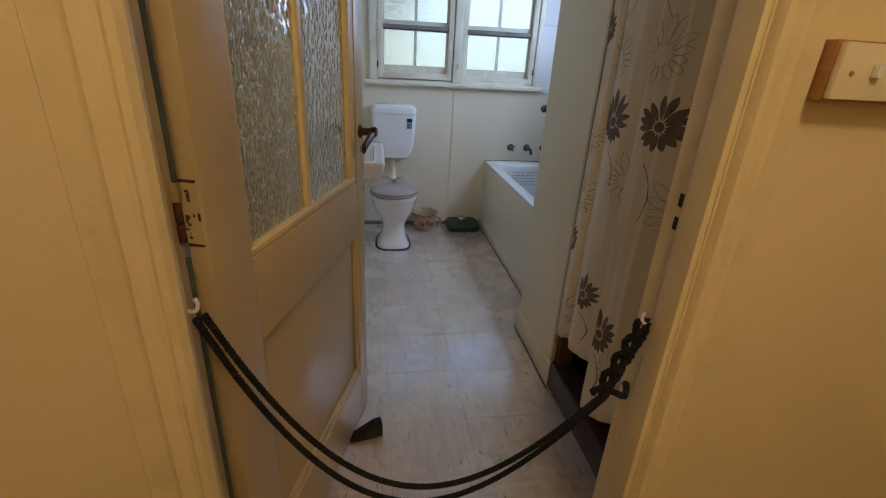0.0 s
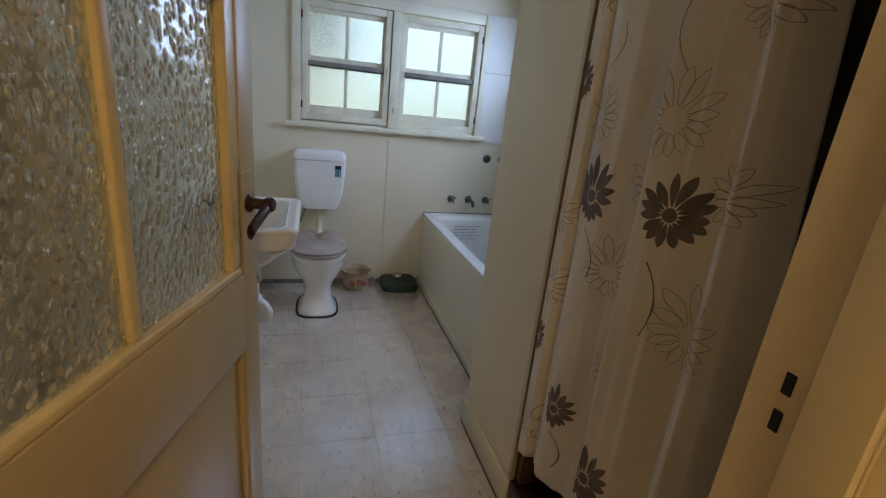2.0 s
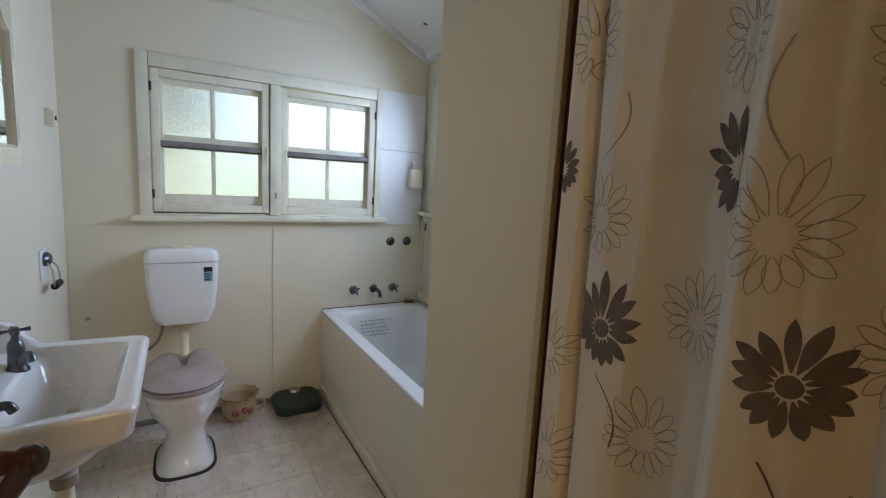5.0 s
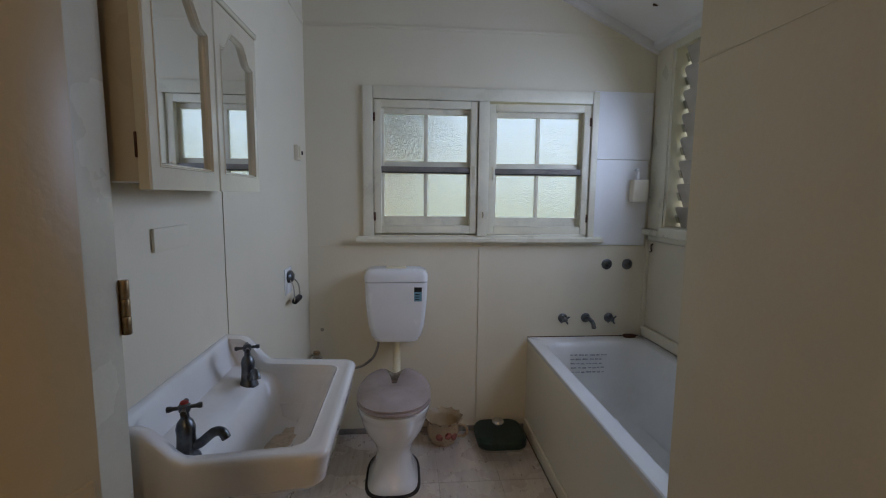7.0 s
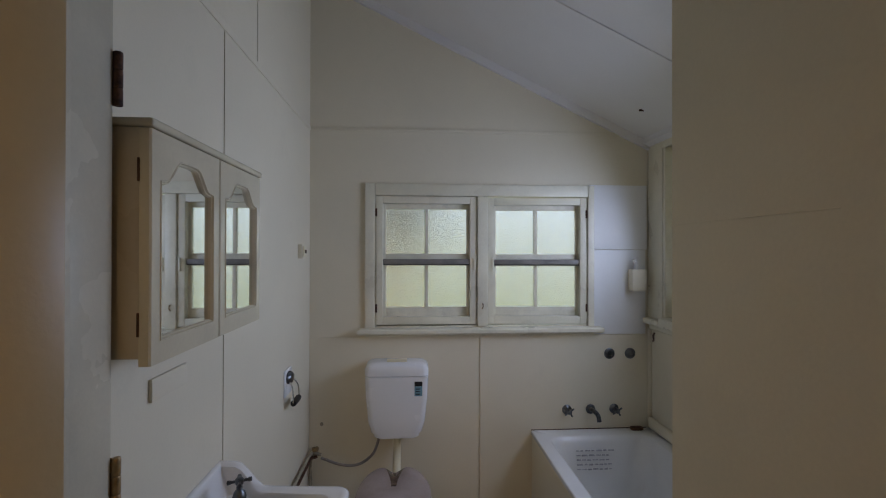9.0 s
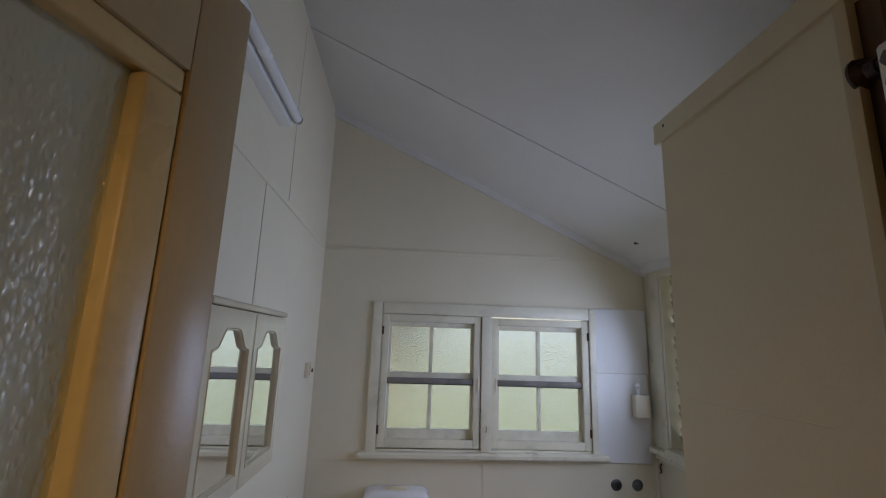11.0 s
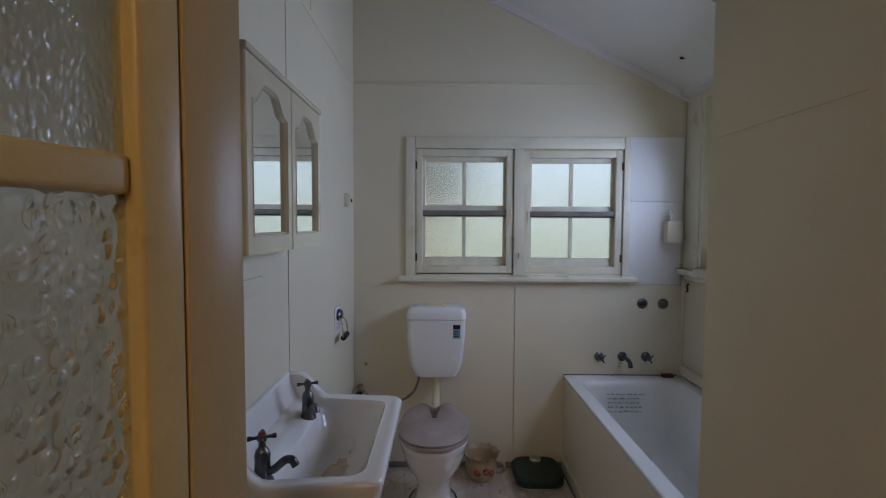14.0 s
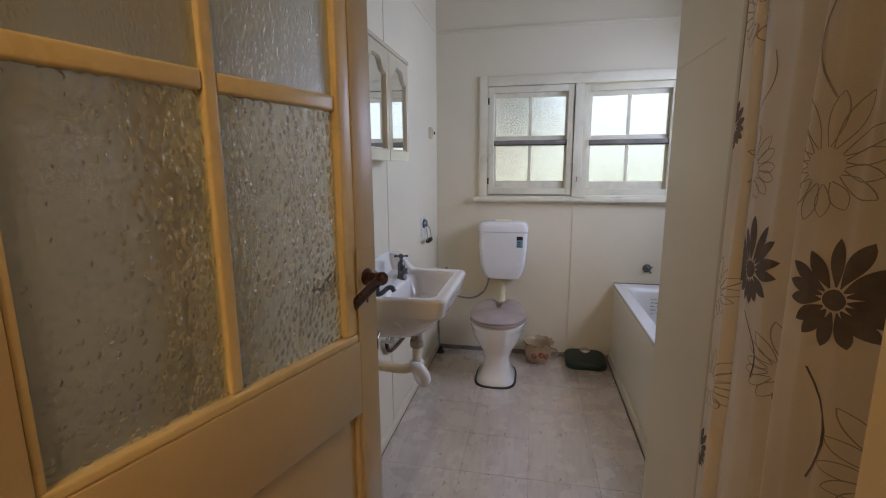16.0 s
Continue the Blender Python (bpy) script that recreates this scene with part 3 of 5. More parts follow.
for side, x0, x1 in ((1, 0.0, 0.003), (-1, -DT - 0.003, -DT)):
    plate = on_door("lock_plate", soft_box(x0, x1, 0.705, 0.770, 0.935, 1.130, 0.001, 1), M_door, label="painted-over lock plate")
    xs = 0.003 if side > 0 else -DT - 0.003
    handle = on_door("door_handle", lathe([(0.020, 0), (0.020, 0.004), (0.012, 0.010), (0.011, 0.030), (0.015, 0.036), (0.016, 0.046), (0.012, 0.052), (0.0, 0.053)], 20,
                                          (xs, 0.738, 1.062), (side, 0, 0)), M_bakelite, label="dark brown lever handle")
    lever = loft([[(xs + side * (0.041 + 0.010 * math.cos(a) * (1 - 0.3 * k / 5)), 0.738 - 0.105 * k / 5 + 0.012, 1.062 - 0.034 * (k / 5) ** 1.3 + (0.011 + 0.004 * k / 5) * math.sin(a))
                   for a in (2 * math.pi * i / 12 for i in range(12))] for k in range(6)])
    on_door("lever", lever, M_bakelite, handle)
    on_door("keyhole", soft_box(xs - 0.0005, xs + 0.0005, 0.735, 0.741, 1.000, 1.018, 0.0002, 1), M_black, plate)
on_door("latch", soft_box(-0.026, -0.010, W - 0.001, W + 0.008, 1.03, 1.06, 0.002), M_brass)
on_door("paint_chip", soft_box(-0.003, 0.0006, W - 0.004, W + 0.0006, 0.87, 0.895, 0.0005, 1), M_raw)

M_leaf_paint = mat("aged_leaf_paint", (0.66, 0.60, 0.47), 0.26, vary=0.05, scale=5, bump=0.14, stain=(0.50, 0.43, 0.32), stain_amount=0.12, stain_scale=8)

# ---- white panelled leaf folded back on the west wall ----
leaf = thing("folded_door", (-0.31, 1.5, 0), "white painted panelled door leaf folded against the wall", "door")
FX0, FX1, FY0, FY1 = XW + 0.012, -0.274, 1.170, 1.850
cols = ((1.270, 1.480), (1.540, 1.748))
rows_z = [(0.15, 0.69), (0.735, 1.030), (1.062, 1.306), (1.334, 1.596), (1.622, 1.885)]
for y0, y1 in ((FY0, cols[0][0]), (cols[0][1], cols[1][0]), (cols[1][1], FY1)):
    part("stile", soft_box(FX0, FX1, y0, y1, 0.02, 1.985, 0.003), M_leaf_paint, leaf)
edges = [0.02] + [v for r in rows_z for v in r] + [1.985]
for y0, y1 in cols:
    for z0, z1 in zip(edges[::2], edges[1::2]):
        part("rail", soft_box(FX0 + 0.001, FX1 - 0.001, y0, y1, z0, z1, 0.001, 1), M_leaf_paint, leaf)
    for z0, z1 in rows_z:
        cy, cz, hy, hz = (y0 + y1) / 2, (z0 + z1) / 2, (y1 - y0) / 2, (z1 - z0) / 2
        turned = lambda ring: [(p[2], p[0], p[1]) for p in ring]
        rings = [turned(rring(cy, cz, hy + 0.001, hz + 0.001, 0.022, FX1 - 0.0015, 4)), turned(rring(cy, cz, hy + 0.004, hz + 0.004, 0.026, FX1 + 0.006, 4)),
                 turned(rring(cy, cz, hy - 0.006, hz - 0.006, 0.022, FX1 + 0.006, 4)), turned(rring(cy, cz, hy - 0.010, hz - 0.010, 0.020, FX1 - 0.003, 4)),
                 turned(rring(cy, cz, hy - 0.016, hz - 0.016, 0.018, FX1 - 0.004, 4)), turned(rring(cy, cz, hy - 0.022, hz - 0.022, 0.016, FX1 - 0.032, 4))]
        part("panel", loft(rings, close_first=True, close_last=True), M_leaf_paint, leaf)
for zc, m_ in ((1.152, M_brass), (1.815, M_rust), (0.3, M_rust)):
    hg = part("hinge", soft_box(FX1 - 0.028, FX1 + 0.001, FY1, FY1 + 0.002, zc - 0.045, zc + 0.045, 0.0006, 1), m_, leaf, "old metal butt hinge")
    for k in range(3):
        part("knuckle", lathe([(0.006, -0.0145), (0.0068, -0.013), (0.0068, 0.013), (0.006, 0.0145)], 12, (FX1 + 0.006, FY1 + 0.003, zc + (k - 1) * 0.03)), m_, hg)
cap = thing("leaf_hook", (-0.29, 1.83, 1.985), "black rounded rubber hook over the folded leaf's top", "hook")
part("body", loft([rring(-0.292, 1.830, 0.022, 0.024, 0.018, 1.986), rring(-0.284, 1.834, 0.030, 0.040, 0.026, 1.993), rring(-0.278, 1.836, 0.034, 0.049, 0.032, 2.008), rring(-0.278, 1.836, 0.034, 0.049, 0.032, 2.030),
                   rring(-0.280, 1.834, 0.030, 0.042, 0.027, 2.041), rring(-0.285, 1.830, 0.018, 0.024, 0.015, 2.048), rring(-0.288, 1.828, 0.006, 0.008, 0.005, 2.050)]), M_black, cap)

# ---- north window: a pair of casements ----
window = thing("window_1", (0.6, YN, WZ0), "cream timber window, pair of frosted four-pane casements", "window", kind="structure")
for x0, x1, z0, z1 in ((-0.046, WX0 + 0.004, 1.10, 1.900), (WX1 - 0.004, 1.222, 1.10, 1.900), (WX0 + 0.0045, WX1 - 0.0045, WZ1 - 0.006, 1.900)):
    part("architrave", soft_box(x0, x1 - 0.001, YN - 0.018, YN + 0.001, z0, z1, 0.004), M_trim, window)
part("mullion", soft_box(0.566, 0.622, YN - 0.016, YN + 0.098, WZ0, WZ1 - 0.0065, 0.004), M_trim, window)
for x0, x1, z0, z1 in ((WX0, WX0 + 0.008, WZ0, WZ1), (WX1 - 0.008, WX1, WZ0, WZ1)):
    part("jamb", soft_box(x0, x1, YN + 0.0015, YN + 0.099, z0 + 0.001, z1 - 0.001, 0.001, 1), M_trim, window)
sill = loft([[(x, y, 1.085) for x, y in ((-0.075, YN - 0.048), (1.255, YN - 0.048), (1.255, YN), (-0.075, YN))],
             [(x, y, 1.094) for x, y in ((-0.082, YN - 0.056), (1.262, YN - 0.056), (1.262, YN), (-0.082, YN))],
             [(x, y, 1.110) for x, y in ((-0.082, YN - 0.056), (1.262, YN - 0.056), (1.262, YN), (-0.082, YN))],
             [(x, y, 1.118) for x, y in ((-0.075, YN - 0.048), (1.255, YN - 0.048), (1.255, YN), (-0.075, YN))]])
part("window_sill", sill, M_trim, window)
part("apron", soft_box(-0.04, 1.22, YN - 0.012, YN - 0.0005, 1.0685, 1.084, 0.002), M_trim, window)
part("outer_sill", soft_box(WX0, WX1, YN + 0.001, YN + 0.16, WZ0 - 0.02, WZ0 + 0.004, 0.003), M_sash, window)


def casement(x0, x1, z0, z1, hinge_right, swing):
    """One casement with two stacked lights, each of two frosted panes; hung at one side and set ajar by swing degrees."""
    px = x1 if hinge_right else x0
    turn = pose(px, YN - 0.006, 0, 0, 0, swing) @ pose(-px, -(YN - 0.006), 0)
    sash = part("sash", soft_box(x0, x0 + 0.037, YN - 0.006, YN + 0.032, z0, z1, 0.003), M_trim, window, "casement frame")
    obs = [sash]
    y0, y1 = YN - 0.006, YN + 0.032
    for a in ((x1 - 0.037, x1, y0, y1, z0, z1), (x0 + 0.0372, x1 - 0.0372, y0, y1, z0, z0 + 0.042), (x0 + 0.0372, x1 - 0.0372, y0, y1, z1 - 0.040, z1)):
        obs.append(part("sash_rail", soft_box(*a, 0.003), M_trim, sash))
    ix0, ix1, iz0, iz1 = x0 + 0.022, x1 - 0.022, z0 + 0.028, z1 - 0.026
    mid = (iz0 + iz1) / 2 - 0.008
    obs.append(part("meeting_rail", soft_box(x0 + 0.0372, x1 - 0.0372, y0 + 0.010, y1, mid - 0.014, mid + 0.014, 0.003), M_rail, sash, "dark weathered meeting rail"))
    obs.append(part("draught_strip", soft_box(x0 + 0.0372, x1 - 0.0372, y0 + 0.016, y1 - 0.002, mid - 0.019, mid - 0.0142, 0.001, 1), M_gap, sash, "dark strip under the rail"))
    ym, t = YN + 0.0325, 0.029
    for lz0, lz1, bot, top, yo in ((iz0, mid - 0.002, 0.062, 0.020, 0.0), (mid - 0.0015, iz1, 0.045, 0.040, 0.002)):
        ya, yb = ym + yo, ym + yo + 0.024
        xm = (ix0 + ix1) / 2
        for a in ((ix0, ix0 + t, ya, yb, lz0, lz1), (ix1 - t, ix1, ya, yb, lz0, lz1), (ix0 + t, ix1 - t, ya, yb, lz0, lz0 + bot), (ix0 + t, ix1 - t, ya, yb, lz1 - top, lz1),
                  (xm - 0.010, xm + 0.010, ya, yb, lz0 + bot, lz1 - top)):
            obs.append(part("glazing_bar", soft_box(*a, 0.0025), M_sash, sash))
        for gx0, gx1 in ((ix0 + t, xm - 0.010), (xm + 0.010, ix1 - t)):
            bm = bmesh.new()
            box(bm, gx0, gx1, ya + 0.010, ya + 0.013, lz0 + bot, lz1 - top)
            g = part("pane", bm, G_frost, sash, "frosted glass pane", smooth=False)
            g.visible_shadow = False
            obs.append(g)
    hx = x1 - 0.002 if hinge_right else x0 + 0.002
    for zz in (z0 + 0.09, z1 - 0.09):
        obs.append(part("hinge", lathe([(0.004, -0.022), (0.005, -0.02), (0.005, 0.02), (0.004, 0.022)], 10, (hx, y0 - 0.002, zz)), M_rust, sash))
    cx = x0 + 0.03 if hinge_right else x1 - 0.012
    obs.append(part("catch", soft_box(cx - 0.005, cx + 0.005, y0 - 0.010, y0, mid - 0.05, mid + 0.02, 0.002), M_trim, sash))
    for o in obs:
        o.data.transform(turn)


for x0, x1, z0, z1 in ((WX0 + 0.0085, 0.030, WZ0 + 0.005, WZ1 - 0.002), (0.546, 0.5655, WZ0 + 0.005, WZ1 - 0.002), (0.0305, 0.5455, WZ0 + 0.005, 1.158), (0.0305, 0.5455, 1.812, WZ1 - 0.002)):
    part("stop", soft_box(x0, x1, YN + 0.034, YN + 0.090, z0, z1, 0.001, 1), M_sash, window)
casement(0.012, 0.562, 1.134, 1.834, False, 0.0)
casement(0.626, 1.182, 1.130, 1.832, True, -3.2)
part("stay", tube([(0.592, YN - 0.02, 1.22), (0.596, YN - 0.024, 1.235), (0.594, YN - 0.018, 1.25)], 0.003), M_brass, window)

# ---- louvre window over the bath ----
louvre = thing("window_2", (XE, 2.9, LZ0), "timber framed louvre window over the bath", "window", kind="structure")
part("post", soft_box(XE - 0.016, XE + 0.001, LY1 - 0.006, YN - 0.002, 1.168, 2.145, 0.004), M_trim, louvre)
part("frame_stile", soft_box(XE - 0.012, XE + 0.095, LY1 - 0.030, LY1 - 0.0065, LZ0 + 0.001, LZ1 - 0.001, 0.003), M_trim, louvre)
part("frame_stile", soft_box(XE - 0.012, XE + 0.095, LY0 + 0.001, LY0 + 0.025, LZ0 + 0.001, LZ1 - 0.001, 0.003), M_trim, louvre)
part("head", soft_box(XE - 0.016, XE + 0.001, LY0 - 0.08, LY1 - 0.007, LZ1 - 0.006, 2.145, 0.004), M_trim, louvre)
part("post", soft_box(XE - 0.016, XE + 0.001, LY0 - 0.08, LY0 + 0.0005, 1.168, LZ1 - 0.007, 0.004), M_trim, louvre)
part("window_sill", soft_box(XE - 0.055, XE + 0.095, LY0 - 0.10, LY1 - 0.031, 1.135, LZ0 - 0.001, 0.008, 3), M_trim, louvre)
part("window_sill", soft_box(XE - 0.055, XE - 0.0005, LY1 - 0.0305, YN - 0.015, 1.135, 1.166, 0.008, 3), M_trim, louvre)
part("apron_mould", soft_box(XE - 0.022, XE - 0.0055, LY0 - 0.08, YN - 0.025, 1.105, 1.134, 0.006, 2), M_trim, louvre)
for k in range(8):
    zc = 1.232 + 0.1165 * k
    bm = prism([(LY0 + 0.03, -0.066), (LY1 - 0.052, -0.066), (LY1 - 0.048, -0.060), (LY1 - 0.048, 0.048), (LY1 - 0.053, 0.060), (LY1 - 0.066, 0.066), (LY0 + 0.03, 0.066)], -0.003, 0.003, "x")
    bmesh.ops.transform(bm, matrix=pose(XE + 0.050, 0, zc, 0, -22, 0), verts=bm.verts[:])
    blade = part("blade", bm, M_blade, louvre, smooth=False)
    bm = soft_box(-0.008, 0.008, LY1 - 0.055, LY1 - 0.0305, -0.024, 0.020, 0.003, 1)
    bmesh.ops.transform(bm, matrix=pose(XE + 0.050, 0, zc, 0, -22, 0), verts=bm.verts[:])
    part("clip", bm, M_steel, blade, "metal blade clip")

# ---- shower stall ----
PX, PY0, PY1, PZ = 0.726, 1.490, 1.945, 2.215
stall = thing("shower_partition", (0.75, 1.7, 0), "cream painted sheet partition beside the shower", "partition", kind="structure")
part("panel", soft_box(PX, PX + 0.012, PY0, PY1, 0.0, PZ - 0.04, 0.002, 1), M_partition, stall)
part("stud", soft_box(PX + 0.0125, PX + 0.075, PY0 - 0.038, PY0 + 0.045, 0.13, PZ - 0.053, 0.002), M_raw, stall, "bare dark timber stud")
part("edge_strip", soft_box(PX - 0.006, PX + 0.010, PY0 - 0.010, PY0 + 0.010, 0.13, PZ - 0.05, 0.003), M_door, stall, "cream edge strip")
part("back_panel", soft_box(PX + 0.0125, XE, PY1 - 0.012, PY1, 0.0, PZ - 0.04, 0.001, 1), M_partition, stall)
part("top_rail", soft_box(PX - 0.010, PX + 0.050, PY0 - 0.012, PY1 + 0.012, PZ - 0.052, PZ, 0.003), M_partition, stall)
part("top_rail", soft_box(PX + 0.051, XE, PY1 - 0.045, PY1 + 0.012, PZ - 0.040, PZ, 0.003) if PZ < roof_z(XE) else soft_box(PX + 0.051, XE, PY1 - 0.045, PY1 + 0.012, 2.10, 2.13, 0.003), M_partition, stall)
part("nail", lathe([(0.004, 0), (0.0, 0.001)], 8, (PX - 0.010, PY1 - 0.03, PZ - 0.02), (-1, 0, 0)), M_rust, stall)
part("kickboard", soft_box(PX - 0.012, PX - 0.0005, PY0 - 0.01, PY1 + 0.004, 0.0, 0.112, 0.003), M_partition, stall)
part("seam_strip", soft_box(PX - 0.0015, PX - 0.0002, PY0 + 0.1, PY1, 1.586, 1.588, 0.0004, 1), M_partition, stall)
lining = thing("shower_lining", (1.2, 1.1, 0), "dark brown lined shower stall interior", "shower", kind="structure")
part("back", soft_box(XE - 0.012, XE - 0.001, YS + 0.02, PY1 - 0.014, 0.0, 2.10, 0.001, 1), M_shower, lining)
part("side", soft_box(PX + 0.08, XE - 0.013, PY1 - 0.024, PY1 - 0.0135, 0.0, 2.10, 0.001, 1), M_shower, lining)
part("side", soft_box(PX + 0.03, XE - 0.013, YS + 0.007, YS + 0.018, 0.0, 2.10, 0.001, 1), M_shower, lining)
part("cover", soft_box(PX + 0.055, XE - 0.02, YS + 0.02, PY1 - 0.05, 2.085, 2.098, 0.001, 1), M_shower, lining)
part("inner_side", soft_box(PX + 0.013, PX + 0.020, PY0 + 0.046, PY1 - 0.026, 0.13, 2.08, 0.001, 1), M_shower, lining)
tray = thing("shower_tray", (1.1, 1.1, 0), "dark maroon painted shower kerb and tray", "shower tray")
part("kerb", soft_box(PX - 0.006, PX + 0.085, YS + 0.008, PY0 - 0.005, 0.0, 0.125, 0.008, 3), M_maroon, tray)
part("tray", soft_box(PX + 0.086, XE - 0.013, YS + 0.019, PY1 - 0.025, 0.0, 0.04, 0.004), M_maroon, tray)

# ---- shower curtain with printed flowers ----
CY0, CZ0, CZ1 = 1.446, 0.27, 2.06


def near_edge(z):
    return 0.908 + 0.072 * (z - 0.9)


# the folds seen from above: (place along the rail, distance out)
FOLDS = [(1.450, 0.714), (1.436, 0.707), (1.405, 0.709), (1.392, 0.738), (1.375, 0.722), (1.335, 0.712), (1.285, 0.728), (1.250, 0.752), (1.205, 0.768), (1.165, 0.752),
         (1.128, 0.700), (1.105, 0.680), (1.075, 0.684), (1.040, 0.702), (1.005, 0.738), (0.985, 0.742), (0.965, 0.722), (0.945, 0.716), (0.925, 0.738), (0.900, 0.812)]


def fold_at(y):
    k = next((i for i in range(len(FOLDS) - 2) if FOLDS[i + 1][0] <= y), len(FOLDS) - 2)
    (y1, a), (y2, b) = FOLDS[k], FOLDS[k + 1]
    u = min(1, max(0, (y1 - y) / (y1 - y2)))
    w = u * u * (3 - 2 * u)
    return a + (b - a) * (0.35 * u + 0.65 * w)


def cloth(s, z):
    """A point of the hanging cloth: s from its far edge (0) to its near edge (1)."""
    spread = 0.75 + 0.35 * min(1, (CZ1 - z) / 1.3)
    y = CY0 + (near_edge(z) - CY0) * s
    ease = min(1, 8 * s, 12 * (1 - s))
    yr = y - (near_edge(z) - 0.900) * s ** 3 + ease * (0.008 * math.sin(2.1 * z + 5 * s) + 0.030 * (z - 1.1) * math.exp(-((s - 0.42) / 0.12) ** 2))
    wave = 1.15 * (fold_at(yr) - 0.724) * spread + ease * (0.0035 * math.sin(70 * yr + 2.3 * z) + 0.0025 * math.sin(5 * z + 17 * s) + 0.0015 * math.sin(13 * z - 31 * s))
    return Vector((0.724 + wave, y, z))


def hem(s):
    return CZ0 + 0.035 * math.sin(7 * s + 0.5) - 0.05 * max(0, s - 0.45)


curtain = thing("shower_curtain", (0.71, 1.19, CZ0), "cream shower curtain printed with brown daisies", "curtain")
bm = bmesh.new()
NS, NZ = 230, 70
grid = [[bm.verts.new(cloth(i / NS, hem(i / NS) + (CZ1 - hem(i / NS)) * j / NZ)) for j in range(NZ + 1)] for i in range(NS + 1)]
for i in range(NS):
    for j in range(NZ):
        bm.faces.new((grid[i][j], grid[i + 1][j], grid[i + 1][j + 1], grid[i][j + 1]))
body = part("cloth", bm, M_curtain, curtain)
mod = body.modifiers.new("thickness", "SOLIDIFY")
mod.thickness, mod.offset = 0.0012, 1


def on_cloth(y, z):
    s = min(1, max(0, (CY0 - y) / (CY0 - near_edge(z))))
    a, b = cloth(max(0, s - 0.004), z), cloth(min(1, s + 0.004), z)
    out = Vector((-(a.y - b.y), a.x - b.x, 0)).normalized()
    return cloth(s, z) + out * 0.0022


def petal(bm, y, z, ang, r0, r1, width, filled, least):
    """One pointed petal, laid on the cloth: filled, or drawn by its outline alone."""
    n, rows = 10, []
    ca, sa = math.cos(ang), math.sin(ang)
    for k in range(n + 1):
        u = k / n
        w = width * max(0.04, math.sin(math.pi * (0.04 + 0.96 * u) ** 1.25) ** 0.75) * (1 if u < 0.97 else 0.6)
        rr = r0 + (r1 - r0) * u
        across = (-w, -w / 2, 0, w / 2, w) if filled else (-w - 0.0009, -w + 0.0009, w - 0.0009, w + 0.0009)
        rows.append([(y - 0.72 * (rr * ca - v * sa), z + 0.92 * (rr * sa + v * ca)) for v in across])
    rows = [[bm.verts.new(on_cloth(*p)) for p in row] for row in rows if all(max(least, near_edge(p[1]) + 0.004) < p[0] < CY0 - 0.004 for p in row)]
    for a, b in zip(rows, rows[1:]):
        for i in range(4) if filled else (0, 2):
            bm.faces.new((a[i], a[i + 1], b[i + 1], b[i]))


def flower(y, z, r, filled, tilt, least=0.0):
    bm, rng = bmesh.new(), random.Random(int(1000 * (y + 3 * z)))
    n = 15
    for k in range(n):
        a = 2 * math.pi * k / n + tilt + rng.uniform(-0.08, 0.08)
        flat = 0.75 + 0.30 * max(0, math.sin(a))
        petal(bm, y, z, a, r * (0.22 if filled else 0.26), r * flat * rng.uniform(0.92, 1.14), r * (0.125 if filled else 0.115), filled, least)
    m = 14
    if filled:
        c = bm.verts.new(on_cloth(y, z))
        ring = [bm.verts.new(on_cloth(y + 0.15 * r * math.cos(2 * math.pi * k / m), z + 0.17 * r * math.sin(2 * math.pi * k / m))) for k in range(m)] if max(least, near_edge(z)) + 0.03 < y < CY0 - 0.03 else []
        for i in range(len(ring)):
            bm.faces.new((c, ring[i], ring[(i + 1) % m]))
    if bm.faces:
        part("daisy_print", bm, M_print if filled else M_line, curtain, "dark brown printed daisy" if filled else "outlined printed daisy", smooth=False)


def stem(y0, z0, y1, z1, w=0.0014, material=None):
    bm = bmesh.new()
    rows = []
    for k in range(9):
        u = k / 8
        y, z = y0 + (y1 - y0) * u + 0.02 * math.sin(math.pi * u) * (1 if y1 > y0 else -1), z0 + (z1 - z0) * u
        rows.append([bm.verts.new(on_cloth(min(max(y + d, near_edge(z) + 0.003), CY0 - 0.003), z)) for d in (-w, w)])
    for a, b in zip(rows, rows[1:]):
        bm.faces.new((a[0], a[1], b[1], b[0]))
    part("stem_print", bm, material or M_print, curtain, smooth=False)


for y, z, r in ((1.334, 1.124, 0.092), (1.060, 1.144, 0.080), (1.442, 1.382, 0.058), (1.440, 0.695, 0.06), (1.312, 0.538, 0.075), (1.095, 0.518, 0.085),
                (1.40, 2.00, 0.08), (1.02, 1.70, 0.085), (1.30, 1.74, 0.08)):
    flower(y, z, r, True, 0.2 + y)
flower(1.170, 1.388, 0.085, True, 0.3, 1.142)
for y, z, r in ((1.353, 1.303, 0.085), (1.092, 1.308, 0.095), (1.21, 1.165, 0.08), (0.982, 1.19, 0.075), (0.992, 0.93, 0.10), (1.262, 0.955, 0.085), (1.436, 1.052, 0.075), (1.17, 1.55, 0.09),
                (1.40, 1.58, 0.08), (1.00, 1.49, 0.08), (1.20, 0.70, 0.09), (1.40, 0.42, 0.08), (1.24, 1.90, 0.09), (1.42, 0.86, 0.08), (1.03, 0.40, 0.085)):
    flower(y, z, r, False, y)
stem(1.336, 1.045, 1.30, 0.93)
stem(1.075, 1.05, 1.06, 0.90)
stem(1.10, 0.45, 1.07, 0.33)
stem(1.31, 0.47, 1.29, 0.36)
stem(1.09, 1.39, 1.10, 1.52, 0.0014, M_line)
stem(1.36, 1.40, 1.33, 1.50, 0.0014, M_line)
rail = thing("curtain_rail", (0.74, 1.1, 2.05), "dark metal curtain rail with flanged ends", "curtain rail")
